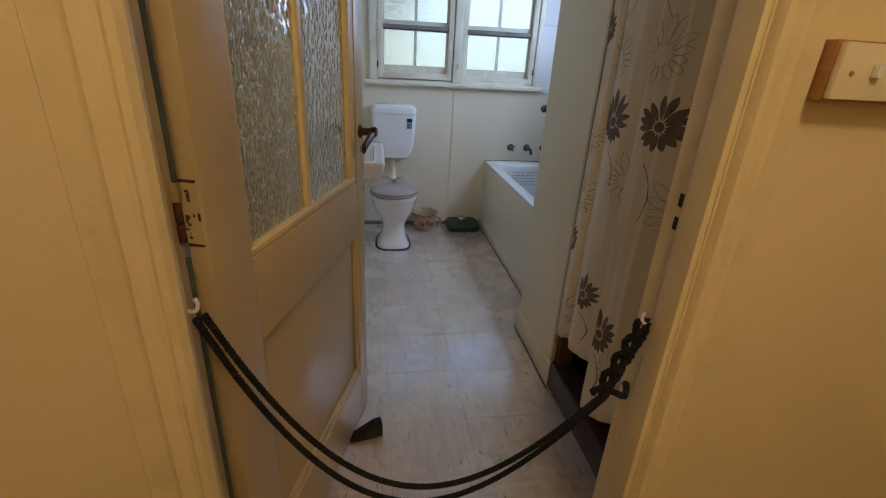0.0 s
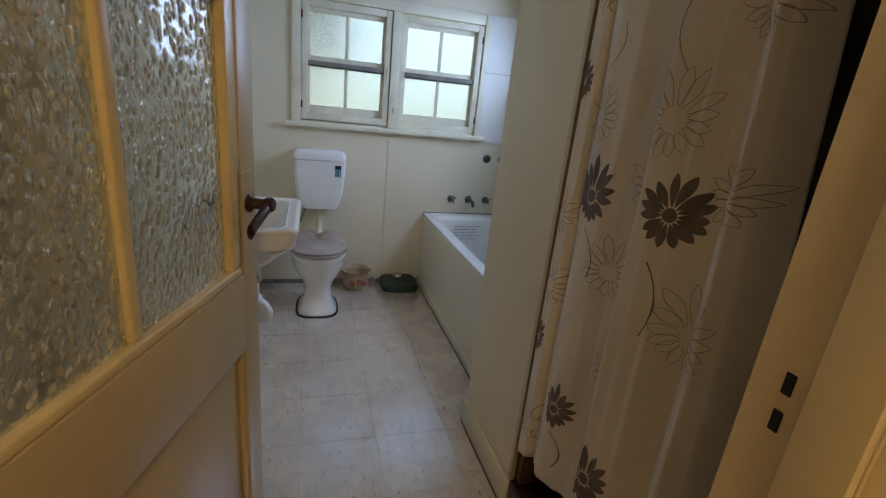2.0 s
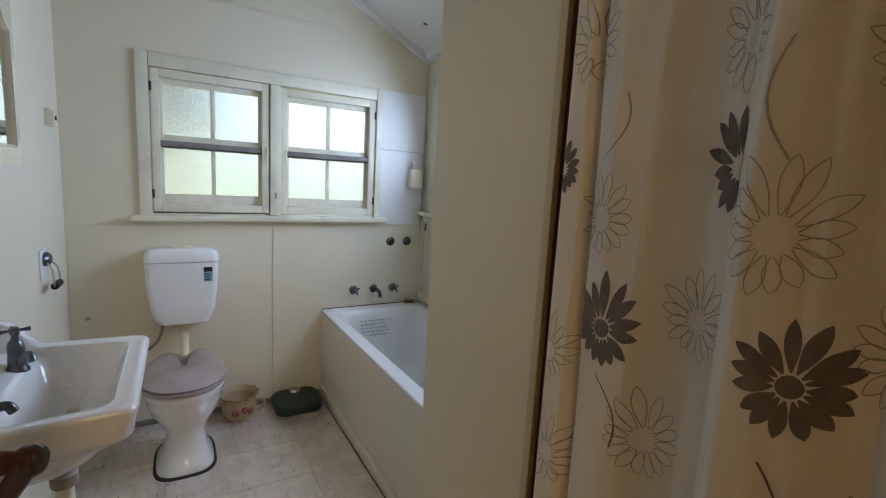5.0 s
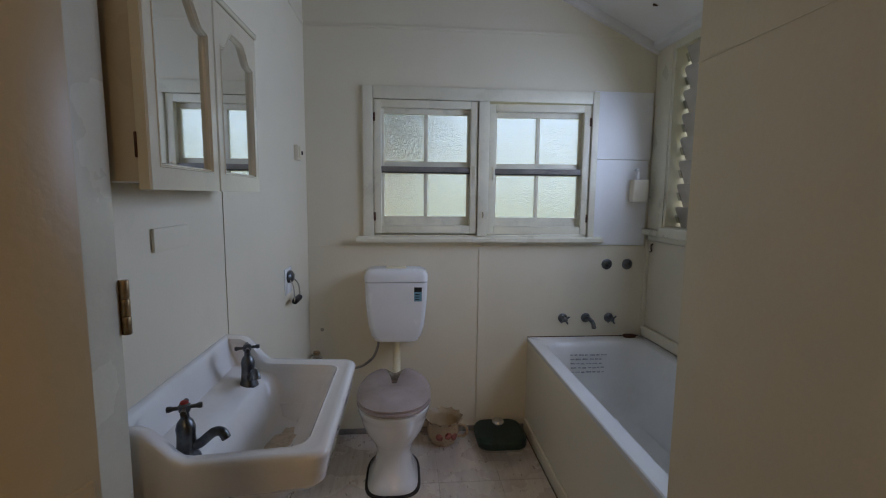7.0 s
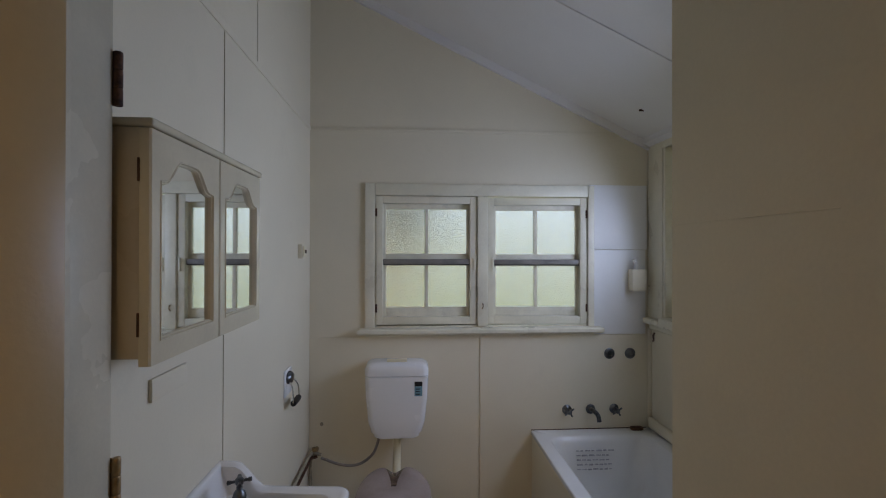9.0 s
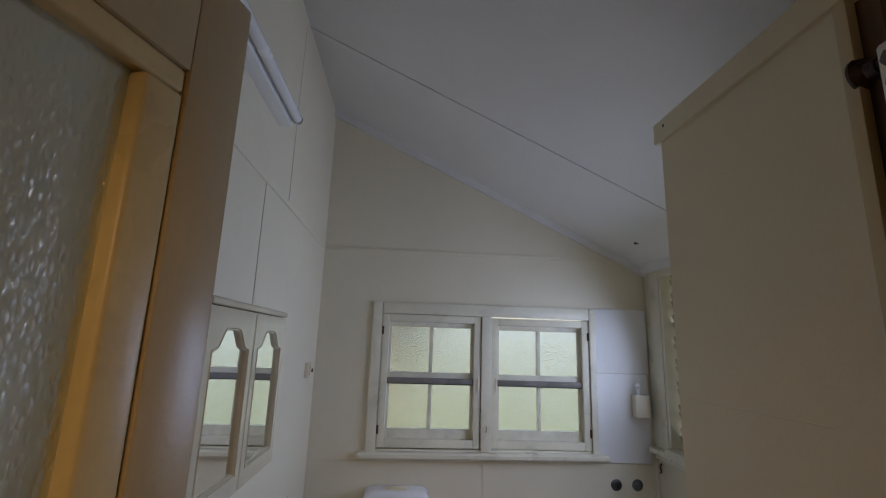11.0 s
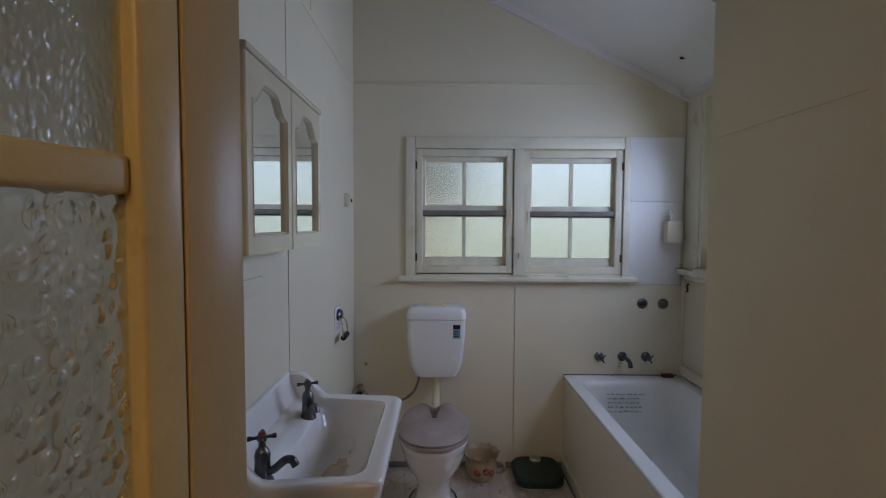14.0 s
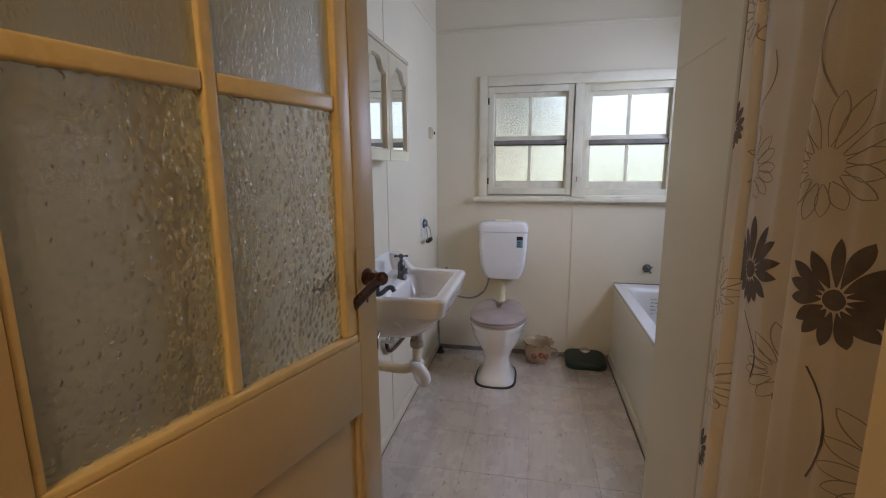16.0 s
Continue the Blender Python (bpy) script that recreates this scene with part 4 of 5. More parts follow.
part("rod", tube([(0.735, YS + 0.009, 2.05), (0.735, 1.1, 2.05), (0.735, PY0 - 0.012, 2.05)], 0.009, 12), M_bakelite, rail)
part("flange", lathe([(0.026, 0), (0.026, 0.004), (0.014, 0.012), (0.012, 0.024), (0.0, 0.025)], 18, (0.735, PY0 - 0.004, 2.05), (0, -1, 0)), M_bakelite, rail)
for k in range(7):
    yk = 0.93 + 0.085 * k
    ring = tube([(0.735 + 0.016 * math.cos(a), yk + 0.003 * math.sin(a), 2.046 + 0.018 * math.sin(a)) for a in (2 * math.pi * i / 10 for i in range(11))], 0.0022, 6, smooth=2)
    part("ring", ring, M_plastic, curtain, "white curtain ring")
fit_ = thing("shower_fitting", (1.45, 1.0, 0.9), "dim soap shelf and pipes inside the shower", "shower")
part("shelf", loft([rring(1.44, 1.02, 0.07, 0.10, 0.02, 0.945), rring(1.44, 1.02, 0.095, 0.13, 0.03, 0.965), rring(1.44, 1.02, 0.095, 0.13, 0.03, 0.985), rring(1.44, 1.02, 0.08, 0.11, 0.03, 0.975)]), M_pipe, fit_)
part("pipe", tube([(1.50, 1.05, 0.05), (1.50, 1.05, 0.5), (1.50, 1.05, 0.95), (1.50, 1.05, 1.7), (1.48, 1.05, 1.86), (1.40, 1.05, 1.90)], 0.011, 10), M_pipe, fit_)
part("rose", lathe([(0.012, 0), (0.02, 0.02), (0.05, 0.035), (0.05, 0.042), (0.0, 0.044)], 20, (1.40, 1.05, 1.905), (-0.5, 0, -0.85)), M_chrome, fit_)
part("tap_body", lathe([(0.022, 0), (0.022, 0.01), (0.012, 0.02), (0.012, 0.05), (0.026, 0.055), (0.026, 0.065), (0.0, 0.07)], 16, (XE - 0.013, 1.14, 1.28), (-1, 0, 0)), M_chrome, fit_)

# ---- bath ----
bath = thing("bathtub", (1.2, 2.75, 0), "white enamel bath boxed in behind a painted panel", "bathtub")
BX0, BX1, BY0, BY1, BZ = 0.866, XE - 0.006, 1.948, YN - 0.007, 0.545
cx, cy = (BX0 + BX1) / 2, (BY0 + BY1) / 2
hx, hy = (BX1 - BX0) / 2, (BY1 - BY0) / 2
ix, iy, ihx, ihy = cx + 0.006, cy - 0.01, hx - 0.065, hy - 0.085
part("tub", loft([rring(cx, cy, hx, hy, 0.006, BZ - 0.022), rring(cx, cy, hx, hy, 0.008, BZ - 0.004), rring(cx, cy, hx - 0.004, hy - 0.004, 0.010, BZ),
                  rring(ix, iy, ihx + 0.010, ihy + 0.010, 0.075, BZ), rring(ix, iy, ihx, ihy, 0.070, BZ - 0.006), rring(ix, iy, ihx - 0.008, ihy - 0.012, 0.075, BZ - 0.03),
                  rring(ix, iy, ihx - 0.035, ihy - 0.06, 0.11, BZ - 0.25), rring(ix, iy, ihx - 0.05, ihy - 0.085, 0.13, BZ - 0.34),
                  rring(ix, iy, ihx - 0.09, ihy - 0.13, 0.13, BZ - 0.385), rring(ix, iy, 0.06, 0.3, 0.05, BZ - 0.395)], close_first=False), M_enamel, bath)
part("side_panel", soft_box(BX0 + 0.004, BX0 + 0.016, BY0, BY1 - 0.0, 0.0, BZ - 0.023, 0.001, 1), M_wall, bath)
part("side_panel_skirt", soft_box(BX0 - 0.008, BX0 + 0.0035, BY0 + 0.0, BY1 - 0.012, 0.0, 0.068, 0.003), M_wall, bath)
part("seam", soft_box(BX0, XE - 0.03, BY1 - 0.003, BY1 + 0.0005, BZ - 0.001, BZ + 0.004, 0.001, 1), M_rust, bath, "brown stained joint at the wall")
part("seam", soft_box(BX1 - 0.004, BX1 + 0.004, BY0 + 0.05, BY1 - 0.05, BZ - 0.001, BZ + 0.004, 0.001, 1), M_seal, bath, "dark joint at the wall")
part("waste", lathe([(0.024, 0), (0.024, 0.003), (0.016, 0.003), (0.0, 0.001)], 16, (ix, BY1 - 0.30, BZ - 0.396)), M_chrome, bath)
# faded handwriting on the end of the tub, too faint to read
rng = random.Random(4)
for r_ in range(5):
    x = 1.075
    while x < 1.25:
        w = rng.uniform(0.012, 0.032)
        zz = BZ - 0.065 - 0.022 * r_
        yy = BY1 - 0.098 - (0.065 + 0.022 * r_) * 0.22 - 0.004
        bm = soft_box(x, x + w, yy - 0.012, yy - 0.008, zz - 0.002 - rng.uniform(0, 0.003), zz + 0.002 + rng.uniform(0, 0.003), 0.0006, 1)
        part("faded_writing", bm, M_ink, bath, "faded unreadable handwriting")
        x += w + rng.uniform(0.006, 0.012)
soap = thing("soap", (1.455, 3.515, BZ), "brown worn soap on the bath corner", "soap")
part("body", loft([rring(1.455, 3.515, 0.032, 0.016, 0.012, BZ), rring(1.455, 3.515, 0.036, 0.020, 0.015, BZ + 0.006), rring(1.455, 3.515, 0.034, 0.018, 0.014, BZ + 0.014),
                   rring(1.455, 3.515, 0.02, 0.008, 0.006, BZ + 0.017)]), M_soap, soap)


def cross_tap(name, x, z, label):
    """A wall tap: round flange, stem and a four-armed handle."""
    y = YN - 0.006
    tap = thing(name, (x, y, z), label, "tap", "taps over the bath")
    part("flange", lathe([(0.027, 0), (0.027, 0.003), (0.020, 0.010), (0.012, 0.014), (0.011, 0.034), (0.0, 0.035)], 20, (x, y, z), (0, -1, 0)), M_chrome, tap)
    hd = part("handle", lathe([(0.010, 0.034), (0.013, 0.037), (0.013, 0.050), (0.006, 0.055), (0.0, 0.0555)], 14, (x, y, z), (0, -1, 0)), M_chrome, tap)
    for k in range(4):
        a = math.pi / 2 * k + 0.6
        d = Vector((math.cos(a), 0, math.sin(a)))
        p = Vector((x, y - 0.044, z))
        part("arm", tube([p + d * 0.008, p + d * 0.018, p + d * 0.030], 0.0048, 8, smooth=3), M_chrome, hd)
    return tap


cross_tap("bath_tap", 1.068, 0.655, "tarnished chrome bath tap with cross handle")
cross_tap("bath_tap", 1.338, 0.655, "tarnished chrome bath tap with cross handle")
spout = thing("bath_spout", (1.203, YN - 0.006, 0.655), "tarnished chrome wall spout over the bath", "spout")
part("flange", lathe([(0.027, 0), (0.027, 0.003), (0.020, 0.010), (0.0, 0.012)], 20, (1.203, YN - 0.006, 0.655), (0, -1, 0)), M_chrome, spout)
part("spout", tube([(1.203, YN - 0.012, 0.655), (1.207, YN - 0.05, 0.657), (1.214, YN - 0.085, 0.645), (1.217, YN - 0.095, 0.615)], 0.012, 12), M_chrome, spout)
for x in (1.311, 1.430):
    cov = thing("pipe_cover", (x, YN - 0.006, 0.963), "round dull metal cover plate on the wall", "cover plate", "cover plates on the wall")
    part("plate", lathe([(0.030, 0), (0.030, 0.003), (0.026, 0.006), (0.014, 0.007), (0.012, 0.004), (0.0, 0.004)], 22, (x, YN - 0.006, 0.963), (0, -1, 0)), M_chrome, cov)

# soap dispenser on the wall by the window
disp = thing("soap_dispenser", (1.458, YN - 0.03, 1.315), "white plastic pump soap dispenser on the wall", "dispenser")
part("holder", loft([rring(1.458, YN - 0.036, 0.040, 0.026, 0.008, 1.315), rring(1.458, YN - 0.036, 0.043, 0.0265, 0.008, 1.322), rring(1.458, YN - 0.036, 0.043, 0.0265, 0.008, 1.43), rring(1.458, YN - 0.036, 0.040, 0.024, 0.008, 1.435)]), M_wall, disp)
part("pump", tube([(1.448, YN - 0.036, 1.43), (1.448, YN - 0.036, 1.468), (1.440, YN - 0.045, 1.488), (1.425, YN - 0.062, 1.476)], 0.010, 10), M_plastic, disp)
wall_hook = thing("wall_hook", (XE - 0.01, 3.50, 1.05), "small rusty hook by the bath", "hook")
part("hook", tube([(XE - 0.006, 3.49, 1.085), (XE - 0.016, 3.49, 1.07), (XE - 0.012, 3.49, 1.045), (XE - 0.02, 3.49, 1.04)], 0.004, 8), M_rust, wall_hook)

# ---- wash basin ----
basin = thing("wash_basin", (-0.16, 2.15, 0.62), "white ceramic wall-hung wash basin with stained bowl", "basin")
NB = 8


def basin_rim_z(x):
    """The side rims rise to the splashback near the wall."""
    u = min(1, max(0, (-0.205 - x) / 0.085))
    return 0.859 + 0.070 * (3 * u * u - 2 * u ** 3)


def basin_ring(x0, x1, hw_back, hw_front, yc, r, zf, rb=0.002):
    """An outline of the basin, wall edge first, with rounded front corners."""
    pts = []
    def edge(p, q, n):
        for i in range(n):
            t = i / n
            pts.append((p[0] + (q[0] - p[0]) * t, p[1] + (q[1] - p[1]) * t))
    def arc(c, a0, a1, n=NB):
        for i in range(n):
            a = a0 + (a1 - a0) * i / n
            pts.append((c[0] + r * math.cos(a), c[1] + r * math.sin(a)))
    def back(c, a0, a1):
        for i in range(6):
            a = a0 + (a1 - a0) * i / 6
            pts.append((c[0] + rb * math.cos(a), c[1] + rb * math.sin(a)))
    back((x0 + rb, yc - hw_back + rb), math.pi, 1.5 * math.pi)
    edge((x0 + rb, yc - hw_back), (x1 - r, yc - hw_front), 16)
    arc((x1 - r, yc - hw_front + r), -math.pi / 2, 0)
    edge((x1, yc - hw_front + r), (x1, yc + hw_front - r), 12)
    arc((x1 - r, yc + hw_front - r), 0, math.pi / 2)
    edge((x1 - r, yc + hw_front), (x0 + rb, yc + hw_back), 16)
    back((x0 + rb, yc + hw_back - rb), math.pi / 2, math.pi)
    edge((x0, yc + hw_back - rb), (x0, yc - hw_back + rb), 12)
    return [(x, y, zf(x)) for x, y in pts]


BYC, BXW, BXF = 2.152, XW + 0.007, 0.036
outside = [
    basin_ring(BXW, -0.17, 0.09, 0.07, BYC, 0.03, lambda x: 0.645),
    basin_ring(BXW, -0.13, 0.12, 0.10, BYC, 0.05, lambda x: 0.653),
    basin_ring(BXW, -0.085, 0.155, 0.135, BYC, 0.06, lambda x: 0.675),
    basin_ring(BXW, -0.048, 0.185, 0.165, BYC, 0.06, lambda x: 0.710),
    basin_ring(BXW, -0.026, 0.202, 0.182, BYC, 0.058, lambda x: 0.742),
    basin_ring(BXW, -0.022, 0.205, 0.186, BYC, 0.055, lambda x: 0.752),
    basin_ring(BXW, -0.006, 0.222, 0.204, BYC, 0.045, lambda x: 0.757),
    basin_ring(BXW, -0.003, 0.226, 0.208, BYC, 0.042, lambda x: 0.764),
    basin_ring(BXW, -0.002, 0.228, 0.210, BYC, 0.040, lambda x: 0.777),
    basin_ring(BXW, 0.020, 0.263, 0.234, BYC, 0.038, lambda x: 0.781),
    basin_ring(BXW, 0.025, 0.268, 0.239, BYC, 0.036, lambda x: 0.790),
    basin_ring(BXW, BXF - 0.003, 0.277, 0.247, BYC, 0.034, lambda x: basin_rim_z(x) - 0.024),
    basin_ring(BXW, BXF, 0.280, 0.250, BYC, 0.034, lambda x: basin_rim_z(x) - 0.012),
    basin_ring(BXW, BXF - 0.003, 0.278, 0.248, BYC, 0.032, lambda x: basin_rim_z(x) - 0.004),
    basin_ring(BXW, BXF - 0.009, 0.273, 0.243, BYC, 0.030, lambda x: basin_rim_z(x)),
]
inside = [
    basin_ring(BXW + 0.006, BXF - 0.022, 0.262, 0.232, BYC, 0.028, lambda x: basin_rim_z(x)),
    basin_ring(BXW + 0.014, BXF - 0.040, 0.248, 0.216, BYC, 0.030, lambda x: basin_rim_z(x) - 0.006),
    basin_ring(BXW + 0.022, BXF - 0.046, 0.242, 0.211, BYC, 0.036, lambda x: 0.855 + 0.35 * (basin_rim_z(x) - 0.859), 0.010),
    basin_ring(BXW + 0.034, BXF - 0.050, 0.236, 0.208, BYC, 0.040, lambda x: 0.849, 0.018),
    basin_ring(-0.262, BXF - 0.053, 0.230, 0.205, BYC, 0.042, lambda x: 0.844, 0.020),
    basin_ring(-0.255, BXF - 0.055, 0.227, 0.203, BYC, 0.045, lambda x: 0.836, 0.025),
    basin_ring(-0.222, BXF - 0.059, 0.221, 0.200, BYC, 0.050, lambda x: 0.829, 0.030),
    basin_ring(-0.212, BXF - 0.064, 0.214, 0.195, BYC, 0.055, lambda x: 0.812, 0.040),
    basin_ring(-0.200, BXF - 0.076, 0.200, 0.184, BYC, 0.060, lambda x: 0.750, 0.055),
    basin_ring(-0.190, BXF - 0.086, 0.186, 0.172, BYC, 0.060, lambda x: 0.722, 0.060),
    basin_ring(-0.170, BXF - 0.108, 0.155, 0.142, BYC, 0.050, lambda x: 0.704, 0.055),
    basin_ring(-0.120, BXF - 0.130, 0.040, 0.035, BYC, 0.010, lambda x: 0.694, 0.010)]
part("bowl", loft(outside + inside), M_ceramic, basin, angle=50)
stain_rng = random.Random(4)
wobble = [0.75 + 0.5 * stain_rng.random() for k in range(26)]
stain_bm = loft([[(-0.142 + f * 0.034 * wobble[k] * math.cos(2 * math.pi * k / 26) + 0.2 * f * 0.05 * math.sin(2 * math.pi * k / 26), 2.232 + f * 0.062 * wobble[(k * 3) % 26] * math.sin(2 * math.pi * k / 26), 0.694 + lift)
                  for k in range(26)] for f, lift in ((1.0, 0.0), (0.9, 0.0008), (0.5, 0.0012))])
for v in stain_bm.verts:
    v.co.z += max(0.0, 0.087 * (abs(v.co.y - BYC) - 0.04), 0.2 * (-0.12 - v.co.x)) + 0.001
part("rust_stain", stain_bm, mat("basin_stain", (0.70, 0.57, 0.44), 0.15, vary=0.1, scale=30, stain=(0.80, 0.77, 0.73), stain_amount=0.9, stain_scale=22), basin, "pale brown water stain")
part("waste", lathe([(0.022, 0), (0.022, 0.003), (0.015, 0.003), (0.0, 0.001)], 16, (-0.10, BYC, 0.6945)), M_chrome, basin)


def pillar_tap(y, red, aim):
    """A pillar tap on the basin's ledge."""
    x, z = -0.238, 0.828
    ux, uy = math.cos(aim), math.sin(aim)
    tap = thing("basin_tap", (x, y, z), "tarnished chrome pillar tap" + (" with red hot marker" if red else " on the basin"), "tap", "taps on the basin")
    part("body", lathe([(0.025, 0), (0.024, 0.006), (0.018, 0.016), (0.0165, 0.05), (0.0175, 0.064), (0.014, 0.076), (0.008, 0.083), (0.007, 0.098), (0.0, 0.099)], 20, (x, y, z)), M_chrome, tap)
    part("spout", tube([(x + d * ux, y + d * uy, z + h) for d, h in ((0.008, 0.026), (0.026, 0.032), (0.050, 0.052), (0.066, 0.053), (0.074, 0.040))], 0.0092, 12), M_chrome, tap)
    hd = part("handle", lathe([(0.008, 0.094), (0.0105, 0.098), (0.0105, 0.109), (0.007, 0.113), (0.0, 0.114)], 14, (x, y, z)), M_chrome, tap)
    for k in range(4):
        a = math.pi / 2 * k + 0.35
        d = Vector((math.cos(a), math.sin(a), 0))
        p = Vector((x, y, z + 0.104))
        part("arm", lathe([(0.0036, 0.008), (0.0040, 0.019), (0.0058, 0.025), (0.0054, 0.030), (0.0, 0.031)], 8, p, d), M_chrome, hd)
    if red:
        part("marker", lathe([(0.008, 0.1125), (0.007, 0.116), (0.0, 0.118)], 14, (x, y, z)), M_red, hd, "red hot-water marker")


pillar_tap(1.957, True, 0.0)
pillar_tap(2.297, False, -0.95)
trap = thing("basin_trap", (-0.10, 2.15, 0.45), "white plastic waste pipe and trap under the basin", "waste pipe")
part("collar", lathe([(0.026, 0), (0.028, 0.004), (0.028, 0.03), (0.024, 0.034), (0.024, 0.055), (0.020, 0.06), (0.0, 0.062)], 20, (-0.135, BYC, 0.58)), M_pipe, trap)
part("tailpipe", tube([(-0.135, BYC, 0.585), (-0.135, BYC, 0.53), (-0.135, BYC, 0.50)], 0.019, 14), M_cream_plastic, trap)
part("bend", tube([(-0.135, BYC, 0.50), (-0.135, BYC, 0.478), (-0.118, BYC - 0.02, 0.452), (-0.093, BYC - 0.05, 0.452), (-0.085, BYC - 0.065, 0.478), (-0.105, BYC - 0.07, 0.515), (-0.135, BYC - 0.07, 0.520)], 0.023, 14), M_plastic, trap)
part("nut", lathe([(0.029, 0), (0.031, 0.006), (0.031, 0.022), (0.029, 0.028), (0.0, 0.029)], 12, (-0.135, BYC, 0.488)), M_plastic, trap)
part("arm", tube([(-0.135, BYC - 0.07, 0.520), (-0.18, BYC - 0.08, 0.515), (-0.27, BYC - 0.09, 0.525), (XW + 0.007, BYC - 0.10, 0.53)], 0.020, 14), M_cream_plastic, trap)
part("wall_flange", lathe([(0.034, 0), (0.034, 0.004), (0.024, 0.012), (0.0, 0.013)], 18, (XW + 0.007, BYC - 0.10, 0.53), (1, 0, 0)), M_pipe, trap)
for y in (1.98, 2.30):
    vl = thing("stop_valve", (XW + 0.03, y, 0.55), "small chrome stop valve with a black knob", "valve", "valves under the basin")
    part("body", tube([(XW + 0.007, y, 0.53), (XW + 0.05, y, 0.53), (XW + 0.062, y, 0.55), (XW + 0.062, y, 0.59)], 0.008, 10), M_steel, vl)
    part("knob", lathe([(0.014, 0), (0.016, 0.004), (0.016, 0.018), (0.012, 0.022), (0.0, 0.023)], 14, (XW + 0.062, y, 0.588)), M_black, vl)
    part("riser", tube([(XW + 0.05, y, 0.535), (XW + 0.075, y + (0.01 if y < 2.1 else -0.01), 0.60), (-0.235, y, 0.70)], 0.005, 8), M_steel, vl)

# ---- mirror cabinet ----
cabinet = thing("mirror_cabinet", (-0.28, 2.13, 1.34), "cream wall cabinet with two arched mirror doors", "cabinet")
KX0, KX1, KY0, KY1, KZ0, KZ1 = XW + 0.007, -0.243, 1.868, 2.400, 1.352, 1.742
part("body", soft_box(KX0, KX1, KY0, KY1, KZ0, KZ1, 0.002), M_cabinet, cabinet)
part("cornice", soft_box(KX0, KX1 + 0.024, KY0 - 0.004, KY1 + 0.008, KZ1 + 0.0005, KZ1 + 0.016, 0.006, 3), M_cabinet_front, cabinet)


def mirror_door(y0, y1, hinge_y):
    """A frame with an arched opening, a stepped mould and a mirror set behind."""
    x0, x1, z0, z1 = KX1 + 0.001, KX1 + 0.020, KZ0 - 0.012, KZ1 - 0.002
    f, yc = 0.031, (y0 + y1) / 2
    oy0, oy1, oz0 = y0 + f, y1 - f, z0 + 0.040

    def arch(inset):
        a, b, zb, zs = oy0 + inset, oy1 - inset, oz0 + inset, z1 - 0.086 - inset
        pts = [(a, zb), (b, zb), (b, zs)]
        for k in range(1, 24):
            u = k / 24
            v = min(1, max(0, (min(u, 1 - u) - 0.10) / 0.24))
            pts.append((b + (a - b) * u, zs + 0.036 * (3 * v * v - 2 * v ** 3) + 0.010 * math.sin(math.pi * u)))
        return pts + [(a, zs)]

    n = len(arch(0))
    outer = []
    for y, z in arch(0):
        dy, dz = y - yc, z - (z0 + z1) / 2
        k = min(((y1 - y0) / 2) / abs(dy) if abs(dy) > 1e-6 else 1e9, ((z1 - z0) / 2) / abs(dz) if abs(dz) > 1e-6 else 1e9)
        outer.append((yc + dy * k, (z0 + z1) / 2 + dz * k))
    ring = lambda pts, x: [(x, y, z) for y, z in pts]
    corner_fix = {0: (y0, z0), 1: (y1, z0)}
    outer = [corner_fix.get(i, p) for i, p in enumerate(outer)]
    tops = [i for i, p in enumerate(outer) if p[1] > z1 - 1e-4]
    if tops:
        outer[tops[0]], outer[tops[-1]] = (y1, z1), (y0, z1)
    dr = part("door", loft([ring(outer, x0), ring(outer, x1 - 0.003), ring([(y + (0.003 if y < yc else -0.003), z) for y, z in outer], x1), ring(arch(0), x1), ring(arch(0), x0)],
                           close_first=False, close_last=False), M_cabinet_front, cabinet, angle=25)
    part("mould", loft([ring(arch(-0.003), x1 - 0.001), ring(arch(-0.002), x1 + 0.0015), ring(arch(0.000), x1 + 0.0015), ring(arch(0.002), x1 - 0.003), ring(arch(0.0035), x1 - 0.003),
                        ring(arch(0.005), x1 - 0.007), ring(arch(0.0055), x1 - 0.009)], close_first=False, close_last=False), M_cabinet_front, dr, angle=25)
    part("mirror", prism(arch(0.001), x1 - 0.011, x1 - 0.0085, "x"), M_mirror, dr, "silvered mirror glass", smooth=False)
    for z in (z0 + 0.07, z1 - 0.07):
        part("hinge", soft_box(x0 - 0.003, x0 + 0.001, hinge_y - 0.001, hinge_y + 0.002, z - 0.020, z + 0.020, 0.0008, 1), M_rust, dr)


mirror_door(KY0 - 0.002, 2.132, KY0 - 0.003)
mirror_door(2.136, KY1 + 0.002, KY1 + 0.003)

# ---- small things on the west wall ----
WS = XW + 0.006
plate = thing("cover_plate", (WS, 2.15, 1.235), "painted-over rectangular cover plate on the wall", "cover plate")
part("plate", soft_box(WS, WS + 0.008, 2.072, 2.222, 1.212, 1.262, 0.003), M_wall, plate)
sw = thing("wall_switch", (WS, 3.33, 1.555), "small cream wall switch on a block", "switch")
part("block", soft_box(WS, WS + 0.022, 3.295, 3.362, 1.497, 1.567, 0.004), M_wall, sw)
part("plate", soft_box(WS + 0.0225, WS + 0.028, 3.302, 3.355, 1.504, 1.560, 0.002), M_cream_plastic, sw)
part("rocker", soft_box(WS + 0.0285, WS + 0.034, 3.322, 3.335, 1.522, 1.540, 0.002), M_bakelite, sw)
roll = thing("paper_holder", (WS, 3.12, 0.9), "wire toilet paper holder with a black roller", "holder")
part("plate", soft_box(WS, WS + 0.006, 3.062, 3.172, 0.900, 1.014, 0.003), M_plastic, roll, "white wall plate")
part("bracket", loft([[(WS + 0.006 + d, 3.117 + r * math.cos(a), 0.975 + 0.8 * r * math.sin(a)) for a in (2 * math.pi * k / 20 for k in range(20))] for d, r in ((0, 0.034), (0.006, 0.036), (0.016, 0.030), (0.022, 0.018))]), M_chrome, roll)
